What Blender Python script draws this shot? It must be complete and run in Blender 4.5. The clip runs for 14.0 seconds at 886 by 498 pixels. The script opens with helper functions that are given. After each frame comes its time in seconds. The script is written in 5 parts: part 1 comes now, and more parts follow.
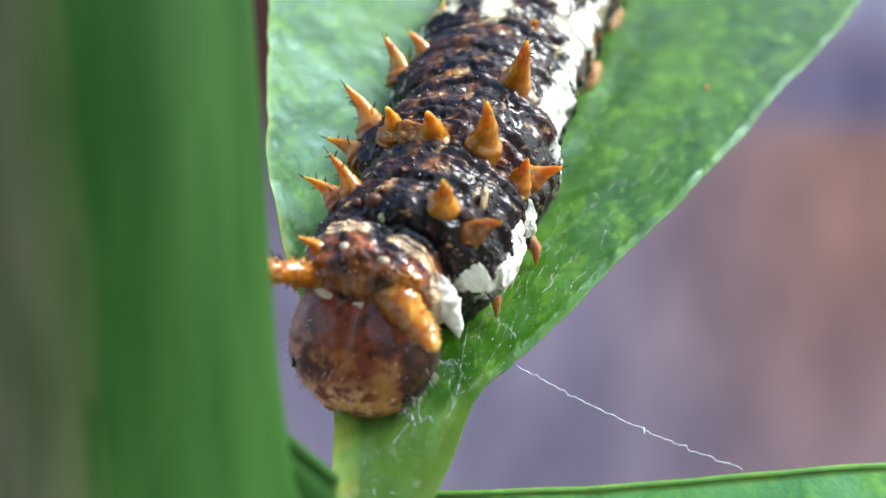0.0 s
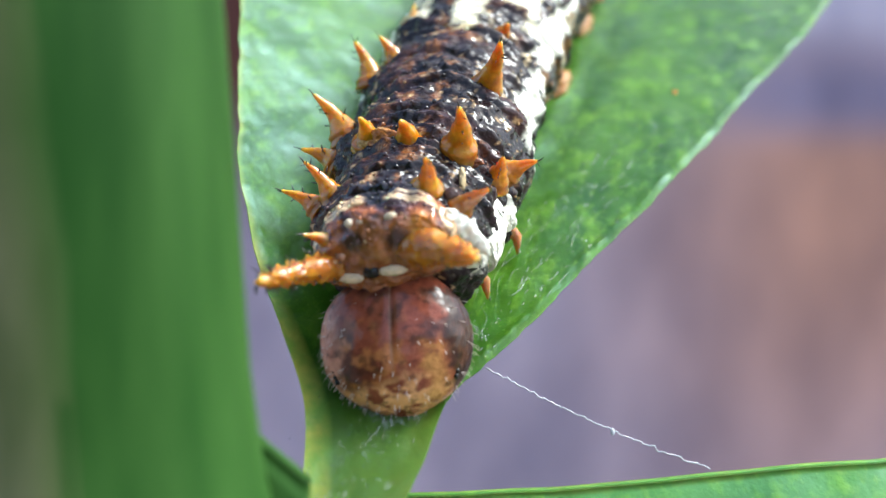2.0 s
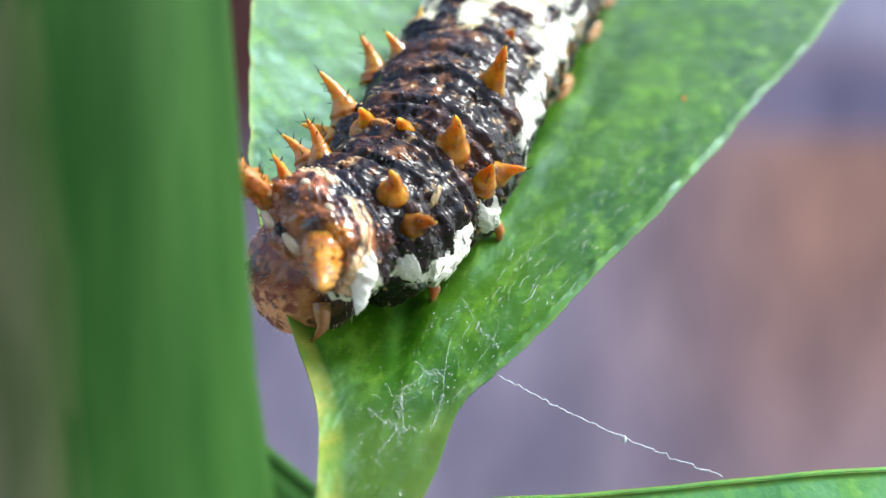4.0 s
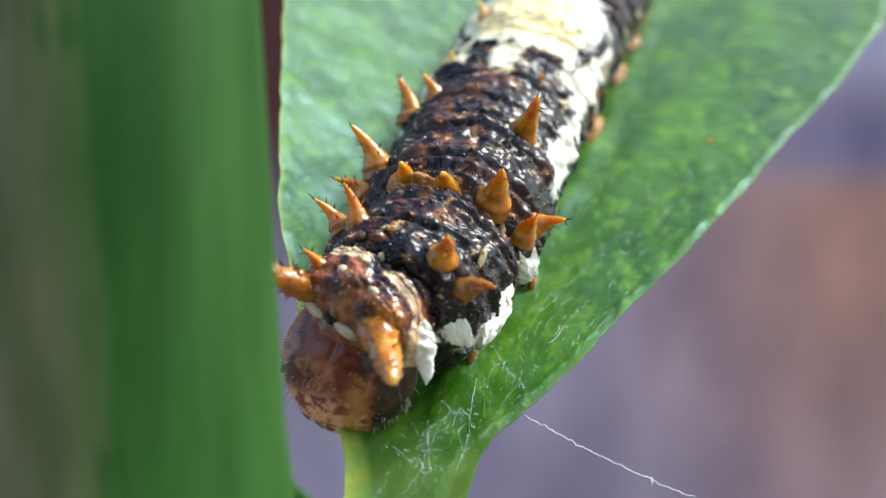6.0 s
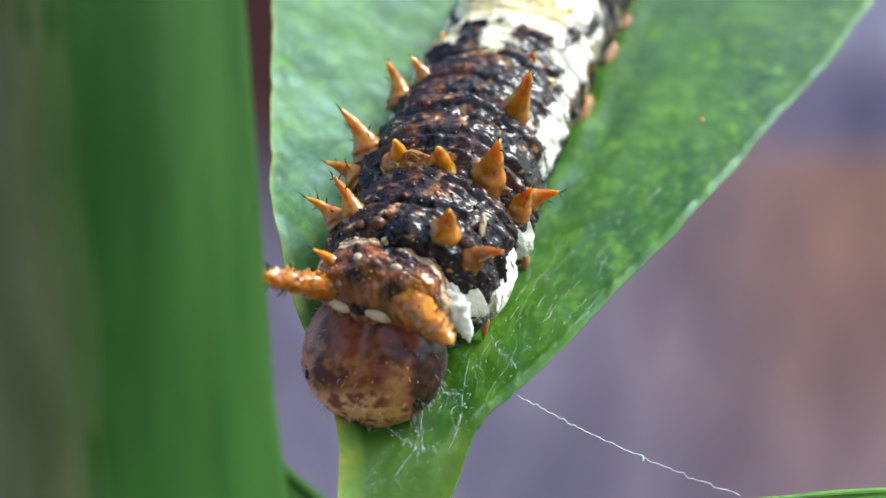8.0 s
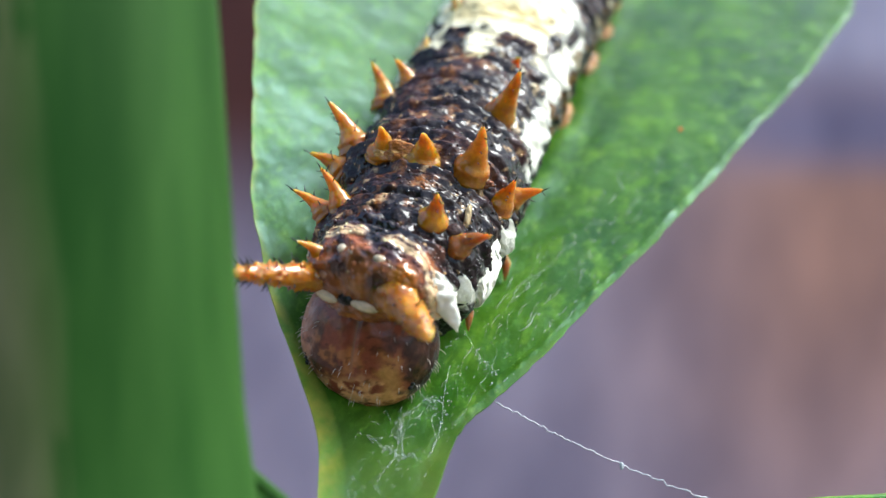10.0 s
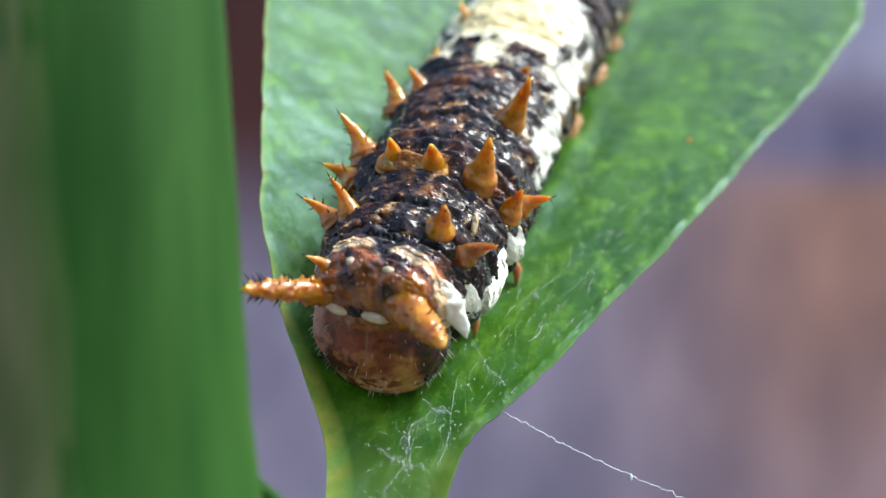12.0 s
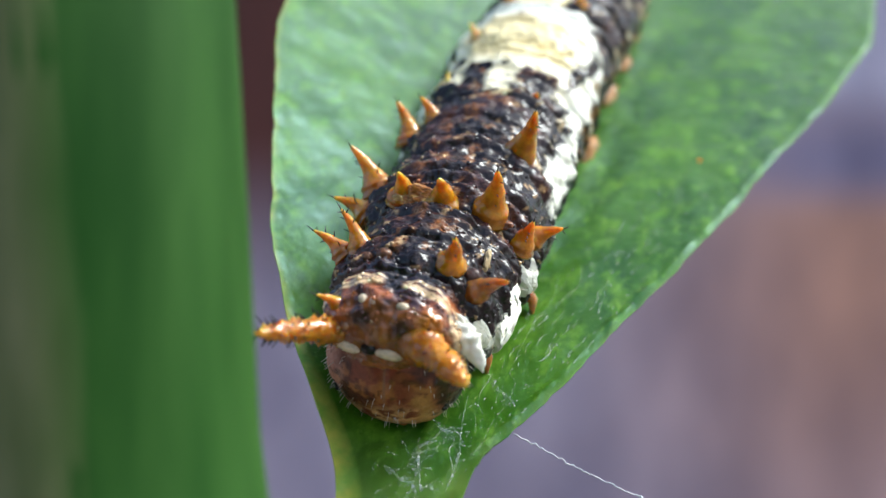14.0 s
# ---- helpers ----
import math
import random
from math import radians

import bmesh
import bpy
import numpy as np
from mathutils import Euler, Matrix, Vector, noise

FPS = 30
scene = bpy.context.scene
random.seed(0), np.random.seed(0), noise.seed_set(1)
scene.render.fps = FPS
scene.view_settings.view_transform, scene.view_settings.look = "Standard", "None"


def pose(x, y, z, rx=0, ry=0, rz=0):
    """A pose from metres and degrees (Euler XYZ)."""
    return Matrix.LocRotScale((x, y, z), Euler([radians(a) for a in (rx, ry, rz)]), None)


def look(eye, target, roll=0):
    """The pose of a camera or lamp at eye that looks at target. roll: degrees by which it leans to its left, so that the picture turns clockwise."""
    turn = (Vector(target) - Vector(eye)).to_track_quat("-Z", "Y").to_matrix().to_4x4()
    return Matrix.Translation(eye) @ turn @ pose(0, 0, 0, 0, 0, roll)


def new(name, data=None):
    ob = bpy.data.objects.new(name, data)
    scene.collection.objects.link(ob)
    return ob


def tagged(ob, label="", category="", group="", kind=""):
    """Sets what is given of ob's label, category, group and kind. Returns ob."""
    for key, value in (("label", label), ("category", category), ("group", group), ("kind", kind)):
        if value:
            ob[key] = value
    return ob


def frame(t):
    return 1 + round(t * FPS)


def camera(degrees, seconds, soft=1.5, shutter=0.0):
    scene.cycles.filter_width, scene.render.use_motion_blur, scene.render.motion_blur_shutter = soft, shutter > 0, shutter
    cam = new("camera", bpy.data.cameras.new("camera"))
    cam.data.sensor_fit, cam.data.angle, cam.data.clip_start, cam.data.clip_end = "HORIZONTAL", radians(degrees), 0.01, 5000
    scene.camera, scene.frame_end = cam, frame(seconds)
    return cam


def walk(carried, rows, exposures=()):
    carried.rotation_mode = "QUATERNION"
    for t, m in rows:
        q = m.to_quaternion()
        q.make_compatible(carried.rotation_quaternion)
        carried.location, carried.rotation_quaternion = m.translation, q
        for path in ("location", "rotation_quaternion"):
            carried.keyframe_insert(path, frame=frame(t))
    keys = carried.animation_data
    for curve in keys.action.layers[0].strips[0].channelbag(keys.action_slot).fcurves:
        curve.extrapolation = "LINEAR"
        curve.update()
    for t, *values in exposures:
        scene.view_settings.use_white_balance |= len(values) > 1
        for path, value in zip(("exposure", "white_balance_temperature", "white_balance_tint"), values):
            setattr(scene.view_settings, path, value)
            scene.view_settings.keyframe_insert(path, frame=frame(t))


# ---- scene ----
# The camera: a phone held a few centimetres from a leaf; it looks along +y.
K = 0.001  # shapes below are in millimetres
cam = camera(50.0, 14.0, soft=1.35)
cam.data.dof.use_dof = True
cam.data.dof.focus_distance = 0.0236
cam.data.dof.aperture_fstop = 70.0
walk(cam, [
    (0, pose(-0.000024, 0.000629, -0.000038, 87.010, -0.214, 0.555)),
    (0.5, pose(-0.000063, 0.000643, 0.000043, 86.847, -0.273, 0.041)),
    (1, pose(0.000027, 0.000562, -0.000010, 86.983, -0.069, -0.018)),
    (1.5, pose(0.000135, 0.000496, -0.000121, 87.182, 0.090, -0.388)),
    (2, pose(0.000072, 0.000461, -0.000068, 87.327, -0.078, -0.968)),
    (2.2, pose(0.000072, 0.000461, -0.000068, 87.041, -0.078, -1.135)),
    (4.3, pose(-0.000126, 0.000394, 0.000046, 87.836, 0.040, -0.482)),
    (4.5, pose(-0.000126, 0.000394, 0.000046, 88.552, 0.040, -0.217)),
    (5, pose(-0.000175, 0.000305, 0.000043, 89.500, -0.155, 0.352)),
    (5.5, pose(-0.000076, 0.000256, 0.000056, 89.008, 0.145, -0.275)),
    (6, pose(-0.000168, 0.000205, 0.000059, 89.893, -0.293, 0.766)),
    (6.5, pose(-0.000071, 0.000162, 0.000008, 89.600, 0.027, 0.493)),
    (7, pose(-0.000007, 0.000156, 0.000043, 89.362, 0.143, 0.506)),
    (7.5, pose(-0.000004, 0.000086, 0.000032, 89.225, 0.357, 0.457)),
    (8, pose(-0.000053, 0.000074, 0.000142, 88.599, 0.268, 0.515)),
    (8.2, pose(-0.000053, 0.000074, 0.000142, 88.333, 0.268, -0.305)),
    (10.3, pose(-0.000078, 0.000047, 0.000029, 89.426, -0.053, -0.668)),
    (10.5, pose(-0.000078, 0.000047, 0.000029, 89.467, -0.053, -0.361)),
    (11, pose(-0.000005, 0.000030, -0.000016, 89.162, 0.246, -0.671)),
    (11.5, pose(-0.000057, -0.000022, 0.000045, 90.199, -0.118, 0.091)),
    (12, pose(0.000000, -0.000000, 0.000000, 90.000, 0.000, 0.000)),
    (12.5, pose(0.000020, 0.000020, 0.000063, 89.437, -0.013, 0.049)),
    (13, pose(0.000063, 0.000018, 0.000039, 89.240, 0.120, -0.022)),
    (13.5, pose(0.000002, -0.000022, -0.000038, 90.303, 0.052, 0.051)),
    (14, pose(-0.000039, 0.000014, 0.000035, 91.116, -0.224, 0.518)),
], [
    (0, 1.16, 6100, 1), (1, 1.20, 6100, 1), (2, 1.32, 6100, 1), (4.5, 1.24, 6100, 1), (5.5, 1.06, 6100, 1), (7, 0.96, 6100, 1),
    (8, 0.96, 6100, 1), (10.5, 1.04, 6100, 1), (12, 0.96, 6100, 1), (14, 0.90, 6100, 1),
])

# ---- light: bright open shade, soft sun from above and behind the camera
world = bpy.data.worlds.new("sky")
scene.world = world
world.use_nodes = True
sky = world.node_tree.nodes.new("ShaderNodeTexSky")
sky.sky_type = "NISHITA"
sky.sun_disc = False
SUN_ELEV, SUN_TURN = radians(54), radians(89)
sky.air_density, sky.dust_density, sky.ozone_density = 1.0, 4.0, 1.0
sky.sun_elevation, sky.sun_rotation = SUN_ELEV, SUN_TURN
world.node_tree.links.new(sky.outputs[0], world.node_tree.nodes["Background"].inputs[0])
world.node_tree.nodes["Background"].inputs[1].default_value = 0.15
sun = new("sun", bpy.data.lights.new("sun", "SUN"))
sun.data.energy, sun.data.angle, sun.data.color = 1.9, radians(26), (0.96, 0.98, 1.0)
toward = Vector((math.sin(SUN_TURN) * math.cos(SUN_ELEV), math.cos(SUN_TURN) * math.cos(SUN_ELEV), math.sin(SUN_ELEV)))
sun.matrix_world = look(toward * 0.3, (0, 0, 0))


# ---- materials
def material(name):
    m = bpy.data.materials.new(name)
    m.use_nodes = True
    t = m.node_tree
    return m, t, t.nodes["Principled BSDF"]


def node(t, kind, **values):
    nd = t.nodes.new(kind)
    for key, value in values.items():
        if key in nd.inputs:
            nd.inputs[key].default_value = value
    return nd


def noise_of(t, scale, detail=4.0, rough=0.55, stretch=(1, 1, 1)):
    """Noise in object space; scale is per millimetre."""
    co = t.nodes.new("ShaderNodeTexCoord")
    mp = t.nodes.new("ShaderNodeMapping")
    mp.inputs["Scale"].default_value = [1000 * a for a in stretch]
    t.links.new(co.outputs["Object"], mp.inputs["Vector"])
    nz = node(t, "ShaderNodeTexNoise", Scale=scale, Detail=detail, Roughness=rough)
    t.links.new(mp.outputs[0], nz.inputs["Vector"])
    return nz


def ramp(t, source, *stops):
    r = t.nodes.new("ShaderNodeValToRGB")
    els = r.color_ramp.elements
    while len(els) < len(stops):
        els.new(0.5)
    for el, (at, c) in zip(els, stops):
        el.position, el.color = at, (*c, 1) if len(c) == 3 else c
    t.links.new(source, r.inputs[0])
    return r


def mixed(t, factor, a, b, mode="MIX"):
    mx = t.nodes.new("ShaderNodeMix")
    mx.data_type, mx.blend_type = "RGBA", mode
    for sock, v in ((mx.inputs[0], factor), (mx.inputs[6], a), (mx.inputs[7], b)):
        if isinstance(v, (int, float)):
            sock.default_value = v
        elif isinstance(v, tuple):
            sock.default_value = (*v, 1)
        else:
            t.links.new(v, sock)
    return mx.outputs[2]


def bumped(t, bsdf, source, depth_mm, strength=1.0):
    b = node(t, "ShaderNodeBump", Strength=strength, Distance=depth_mm * K)
    t.links.new(source, b.inputs["Height"])
    if bsdf.inputs["Normal"].is_linked:
        t.links.new(bsdf.inputs["Normal"].links[0].from_socket, b.inputs["Normal"])
    t.links.new(b.outputs[0], bsdf.inputs["Normal"])
    return b


def tone_of(t):
    a = t.nodes.new("ShaderNodeAttribute")
    a.attribute_name = "tone"
    return a.outputs["Color"]


def make_leaf_material(name, dark, light, rough=0.34):
    """Waxy blade. The mesh's tone holds the margin (red), the midrib (green) and the stalk (blue)."""
    m, t, b = material(name)
    big = noise_of(t, 0.35, 3, 0.55, (1, 0.5, 1))
    cells = noise_of(t, 1.5, 5, 0.6, (1, 0.6, 1))
    base = ramp(t, big.outputs[0], (0.35, dark), (0.68, light))
    spots = ramp(t, cells.outputs[0], (0.50, (0, 0, 0)), (0.70, (1, 1, 1)))
    pale = mixed(t, 0.32, base.outputs[0], (0.22, 0.42, 0.03))
    col = mixed(t, spots.outputs[0], base.outputs[0], pale)
    fleck = ramp(t, noise_of(t, 4.0, 3, 0.55, (1, 0.4, 1)).outputs[0], (0.58, (0, 0, 0)), (0.74, (0.22, 0.22, 0.22)))
    col = mixed(t, fleck.outputs[0], col, (0.30, 0.48, 0.06))
    dots = ramp(t, noise_of(t, 11.0, 3, 0.6, (1, 0.7, 1)).outputs[0], (0.62, (0, 0, 0)), (0.74, (0.22, 0.22, 0.22)))
    col = mixed(t, dots.outputs[0], col, (0.26, 0.45, 0.10))
    sep = t.nodes.new("ShaderNodeSeparateColor")
    t.links.new(tone_of(t), sep.inputs[0])
    col = mixed(t, sep.outputs[1], col, (0.13, 0.33, 0.05))  # paler midrib
    olive = ramp(t, big.outputs[0], (0.35, (0.028, 0.064, 0.006)), (0.65, (0.060, 0.106, 0.014)))
    col = mixed(t, sep.outputs[2], col, olive.outputs[0])  # olive towards the stalk
    edge = ramp(t, noise_of(t, 1.3, 3, 0.6).outputs[0], (0.35, (0.17, 0.29, 0.035)), (0.65, (0.40, 0.37, 0.06)))
    col = mixed(t, sep.outputs[0], col, edge.outputs[0])  # yellowish margin
    t.links.new(col, b.inputs["Base Color"])
    rr = ramp(t, cells.outputs[0], (0.3, (rough - 0.04,) * 3), (0.7, (rough + 0.14,) * 3))
    t.links.new(rr.outputs[0], b.inputs["Roughness"])
    # blue-green tint stands in for sky colour in the sheen
    b.inputs["Specular Tint"].default_value = (0.46, 0.93, 0.95, 1)
    b.inputs["Subsurface Weight"].default_value = 0.15
    b.inputs["Subsurface Radius"].default_value = (0.0002, 0.0006, 0.0001)
    b.inputs["Subsurface Scale"].default_value = 1.0
    b.inputs["Specular IOR Level"].default_value = 0.33
    b.inputs["Coat Weight"].default_value = 0.06
    b.inputs["Coat Roughness"].default_value = 0.2
    b.inputs["Coat Tint"].default_value = (0.9, 0.98, 1.0, 1)
    bumped(t, b, noise_of(t, 0.9, 3, 0.5, (1, 0.7, 1)).outputs[0], 0.14, 0.6)
    bumped(t, b, cells.outputs[0], 0.05, 0.7)
    bumped(t, b, noise_of(t, 9, 3).outputs[0], 0.012, 0.5)
    return m


LEAF = make_leaf_material("waxy_leaf", (0.014, 0.060, 0.0007), (0.056, 0.138, 0.001))
STEM_LEAF = make_leaf_material("lower_leaf", (0.028, 0.115, 0.014), (0.06, 0.175, 0.025), 0.55)


def make_stem_material():
    m, t, b = material("green_stem")
    streak = noise_of(t, 0.7, 4, 0.6, (1, 1, 0.16))
    base = ramp(t, streak.outputs[0], (0.3, (0.011, 0.050, 0.005)), (0.7, (0.038, 0.100, 0.018)))
    bark = ramp(t, noise_of(t, 1.4, 5, 0.6, (1, 1, 0.2)).outputs[0], (0.3, (0.08, 0.105, 0.035)), (0.7, (0.18, 0.18, 0.09)))
    sep = t.nodes.new("ShaderNodeSeparateColor")
    t.links.new(tone_of(t), sep.inputs[0])
    t.links.new(mixed(t, sep.outputs[0], base.outputs[0], bark.outputs[0]), b.inputs["Base Color"])
    b.inputs["Roughness"].default_value = 0.6
    b.inputs["Specular IOR Level"].default_value = 0.12
    bumped(t, b, streak.outputs[0], 0.06, 0.5)
    return m


STEM = make_stem_material()


def make_skin(name, rough=0.34, grain=0.35, wet=0.35, bump=0.07):
    """Skin whose markings come with the mesh; fine grain, relief and wet gloss are added, less so on the pale chalky parts."""
    m, t, b = material(name)
    chalk = t.nodes.new("ShaderNodeRGBToBW")
    t.links.new(tone_of(t), chalk.inputs[0])
    soft = ramp(t, chalk.outputs[0], (0.25, (1, 1, 1)), (0.7, (0.16, 0.16, 0.16))).outputs[0]
    fine = noise_of(t, 7, 4, 0.6)
    shade = ramp(t, fine.outputs[0], (0.3, (1 - grain,) * 3), (0.7, (1 + grain * 0.6,) * 3))
    shade = mixed(t, soft, (0.98, 0.98, 0.98), shade.outputs[0])
    t.links.new(mixed(t, 1.0, tone_of(t), shade, "MULTIPLY"), b.inputs["Base Color"])
    rr = ramp(t, noise_of(t, 3, 3).outputs[0], (0.3, (rough - 0.12,) * 3), (0.7, (rough + 0.15,) * 3))
    t.links.new(rr.outputs[0], b.inputs["Roughness"])
    b.inputs["Coat Weight"].default_value = wet
    b.inputs["Coat Roughness"].default_value = 0.08
    b.inputs["Coat IOR"].default_value = 1.6
    b.inputs["Specular IOR Level"].default_value = 0.06
    for source, depth in ((noise_of(t, 2.6, 4, 0.6, (1, 1.2, 1)), bump * 2.4), (fine, bump), (noise_of(t, 16, 3, 0.6), bump * 0.25)):
        t.links.new(soft, bumped(t, b, source.outputs[0], depth).inputs["Strength"])
    return m


SKIN = make_skin("caterpillar_skin", 0.38, 0.4, 0.5, 0.08)
SKIN.node_tree.nodes["Principled BSDF"].inputs["Coat Roughness"].default_value = 0.06
SHIELD = make_skin("shield_skin", 0.3, 0.3, 1.0, 0.03)
CHALK = make_skin("chalky_skin", 0.5, 0.08, 0.15, 0.015)
HEAD = make_skin("head_capsule", 0.40, 0.2, 0.5, 0.022)
HEAD.node_tree.nodes["Principled BSDF"].inputs["Coat Roughness"].default_value = 0.16
AMBER = make_skin("amber_spine", 0.3, 0.25, 1.0, 0.016)
AMBER.node_tree.nodes["Principled BSDF"].inputs["Coat Roughness"].default_value = 0.03
AMBER.node_tree.nodes["Principled BSDF"].inputs["Subsurface Weight"].default_value = 0.7
AMBER.node_tree.nodes["Principled BSDF"].inputs["Subsurface Radius"].default_value = (0.0008, 0.0003, 0.00006)
AMBER.node_tree.nodes["Principled BSDF"].inputs["Subsurface Scale"].default_value = 1.0


def make_plain(name, colour, rough, vary=0.25, scale=3.0):
    m, t, b = material(name)
    nz = noise_of(t, scale, 4)
    r = ramp(t, nz.outputs[0], (0.3, tuple(c * (1 - vary) for c in colour)), (0.7, tuple(min(1, c * (1 + vary)) for c in colour)))
    t.links.new(r.outputs[0], b.inputs["Base Color"])
    b.inputs["Roughness"].default_value = rough
    return m


BRISTLE = make_plain("black_bristle", (0.012, 0.009, 0.008), 0.3)
SILK = make_plain("silk", (0.5, 0.5, 0.54), 0.4, 0.08)
WEB = make_plain("laid_silk", (0.75, 0.8, 0.8), 0.4, 0.1)
WEB.node_tree.nodes["Principled BSDF"].inputs["Alpha"].default_value = 0.26
HAIR = make_plain("pale_hair", (0.6, 0.5, 0.45), 0.4, 0.1)


# ---- mesh helpers
def skin_mesh(name, points, faces, tones=None, materials=(), slots=None):
    me = bpy.data.meshes.new(name)
    me.from_pydata((np.asarray(points) * K).tolist(), [], [tuple(int(i) for i in f) for f in faces])
    if tones is not None:
        at = me.color_attributes.new("tone", "FLOAT_COLOR", "POINT")
        rgba = np.ones((len(points), 4), dtype=np.float32)
        rgba[:, :3] = tones
        at.data.foreach_set("color", rgba.ravel())
    for mt in materials:
        me.materials.append(mt)
    if slots is not None:
        me.polygons.foreach_set("material_index", np.asarray(slots, dtype=np.int32))
    me.polygons.foreach_set("use_smooth", [True] * len(me.polygons))
    me.update()
    return me


def part(name, me, parent=None, label="", m=None):
    ob = new(name, me)
    if parent:
        ob.parent = parent
    if m is not None:
        ob.matrix_basis = m
    if label:
        ob["label"] = label
    return ob


def ring_faces(rows, cols, closed=True):
    """Quads of a grid whose columns close into rings."""
    out = []
    for i in range(rows - 1):
        for j in range(cols if closed else cols - 1):
            k = (j + 1) % cols
            out.append((i * cols + j, i * cols + k, (i + 1) * cols + k, (i + 1) * cols + j))
    return out


def field(points, scale, seed=0.0, octaves=3):
    """Smooth noise, about -1 to 1, at every point."""
    off = Vector((seed * 7.13, seed * 3.7, seed * 5.1))
    return np.array([noise.fractal(Vector(p) * scale + off, 1.0, 2.0, octaves) for p in points])


def step(a, b, x):
    q = np.clip((x - a) / (b - a), 0, 1)
    return q * q * (3 - 2 * q)


def blend(a, b, f):
    f = np.asarray(f)[:, None]
    return np.asarray(a) * (1 - f) + np.asarray(b) * f


def tube(path, radii, sides=10, caps=True):
    """Points and faces of a tube along a path."""
    path = np.asarray(path, float)
    pts, count = [], len(path)
    way = np.gradient(path, axis=0)
    side = None
    for i in range(count):
        w = way[i] / (np.linalg.norm(way[i]) + 1e-12)
        if side is None:
            side = np.cross(w, (0.3, 0.5, 0.81))
        side = side - w * (side @ w)
        side /= np.linalg.norm(side) + 1e-12
        up = np.cross(w, side)
        for j in range(sides):
            a = 2 * math.pi * j / sides
            pts.append(path[i] + radii[i] * (math.cos(a) * side + math.sin(a) * up))
    faces = ring_faces(count, sides)
    if caps:
        faces += [tuple(range(sides))[::-1], tuple((count - 1) * sides + j for j in range(sides))]
    return np.array(pts), faces


def joined(pieces):
    """Several (points, faces) as one."""
    pts, faces, owner, at = [], [], [], 0
    for n_, (p, f) in enumerate(pieces):
        pts.append(np.asarray(p))
        faces += [tuple(i + at for i in q) for q in f]
        owner += [n_] * len(f)
        at += len(p)
    return np.concatenate(pts), faces, owner


# ---- the leaf's frame: x across, y along the midrib away from the camera, z off the blade
BASE = Vector((-1.10415, 22.10000, -4.71893)) * K
ALONG = Vector((0.30075, 0.79198, 0.53133))
ACROSS = Vector((0.95370, -0.24975, -0.16756))
OFF = Vector((0.00000, -0.55712, 0.83043))


def in_leaf(across, along, off):
    """A pose with its origin at that place of the leaf's frame, in millimetres."""
    m = Matrix((ACROSS, ALONG, OFF)).transposed().to_4x4()
    m.translation = BASE + (ACROSS * across + ALONG * along + OFF * off) * K
    return m


# ---- backdrop and ground: far out of focus
def build_backdrop():
    m, t, b = material("distant_wall")
    co = t.nodes.new("ShaderNodeTexCoord")
    sep = t.nodes.new("ShaderNodeSeparateXYZ")
    t.links.new(co.outputs["Object"], sep.inputs[0])

    def soft(axis, lo, hi):
        mr = node(t, "ShaderNodeMapRange")
        mr.interpolation_type = "SMOOTHSTEP"
        mr.inputs["From Min"].default_value, mr.inputs["From Max"].default_value = lo, hi
        t.links.new(sep.outputs[axis], mr.inputs["Value"])
        return mr.outputs[0]

    def times(a, c):
        mt = t.nodes.new("ShaderNodeMath")
        mt.operation = "MULTIPLY"
        t.links.new(a, mt.inputs[0]), t.links.new(c, mt.inputs[1])
        return mt.outputs[0]

    wash = noise_of(t, 0.012, 3, 0.5)
    col = ramp(t, wash.outputs[0], (0.3, (0.24, 0.195, 0.26)), (0.7, (0.37, 0.315, 0.40))).outputs[0]
    brown = times(times(soft(0, 0.02, 0.13), soft(2, 0.062, 0.012)), soft(2, -0.17, 0.0))
    col = mixed(t, brown, col, (0.40, 0.215, 0.165))
    band = times(times(soft(2, 0.014, 0.034), soft(2, 0.062, 0.036)), soft(0, 0.05, 0.12))
    top = times(soft(2, 0.040, 0.066), soft(0, 0.04, 0.12))
    col = mixed(t, top, col, (0.42, 0.385, 0.50))
    col = mixed(t, band, col, (0.20, 0.17, 0.26))
    dark = times(soft(0, -0.03, -0.05), soft(2, -0.02, 0.045))
    col = mixed(t, dark, col, (0.075, 0.022, 0.018))
    patches = noise_of(t, 0.03, 2, 0.4, (1, 1, 0.55))
    col = mixed(t, 1.0, col, ramp(t, patches.outputs[0], (0.36, (0.8, 0.8, 0.85)), (0.62, (1.2, 1.18, 1.16))).outputs[0], "MULTIPLY")
    t.links.new(col, b.inputs["Base Color"])
    b.inputs["Roughness"].default_value = 0.9
    g = np.array([(x, 0, z) for z in (-200, 260) for x in (-330, 330)]
                 + [(x, 30, z) for z in (-200, 260) for x in (-330, 330)], float)
    f = [(0, 1, 3, 2), (5, 4, 6, 7), (2, 3, 7, 6), (0, 2, 6, 4), (1, 5, 7, 3), (0, 4, 5, 1)]
    me = skin_mesh("backdrop", g, f, None, [m])
    me.polygons.foreach_set("use_smooth", [False] * 6)
    wall = new("backdrop", me)
    wall.matrix_world = pose(0, 0.30, 0)
    tagged(wall, "blurred lilac-grey wall with a brown patch", "wall", kind="structure")
    soil = make_plain("soil", (0.16, 0.13, 0.11), 0.95, 0.4, 0.05)
    stops = [-60000, -9000, -1500] + list(range(-400, 420, 40)) + [1500, 9000, 60000]
    gp = np.array([(x, y, 0) for y in stops for x in stops], float)
    gp[:, 2] = field(gp, 0.012, 2) * 4 * (np.abs(gp[:, :2]).max(axis=1) < 500)
    ground = new("ground", skin_mesh("ground", gp, ring_faces(27, 27, False), None, [soil]))
    ground.matrix_world = pose(0, 0, -0.195)
    tagged(ground, "bare brown garden soil under the plant", "ground", kind="structure")


build_backdrop()


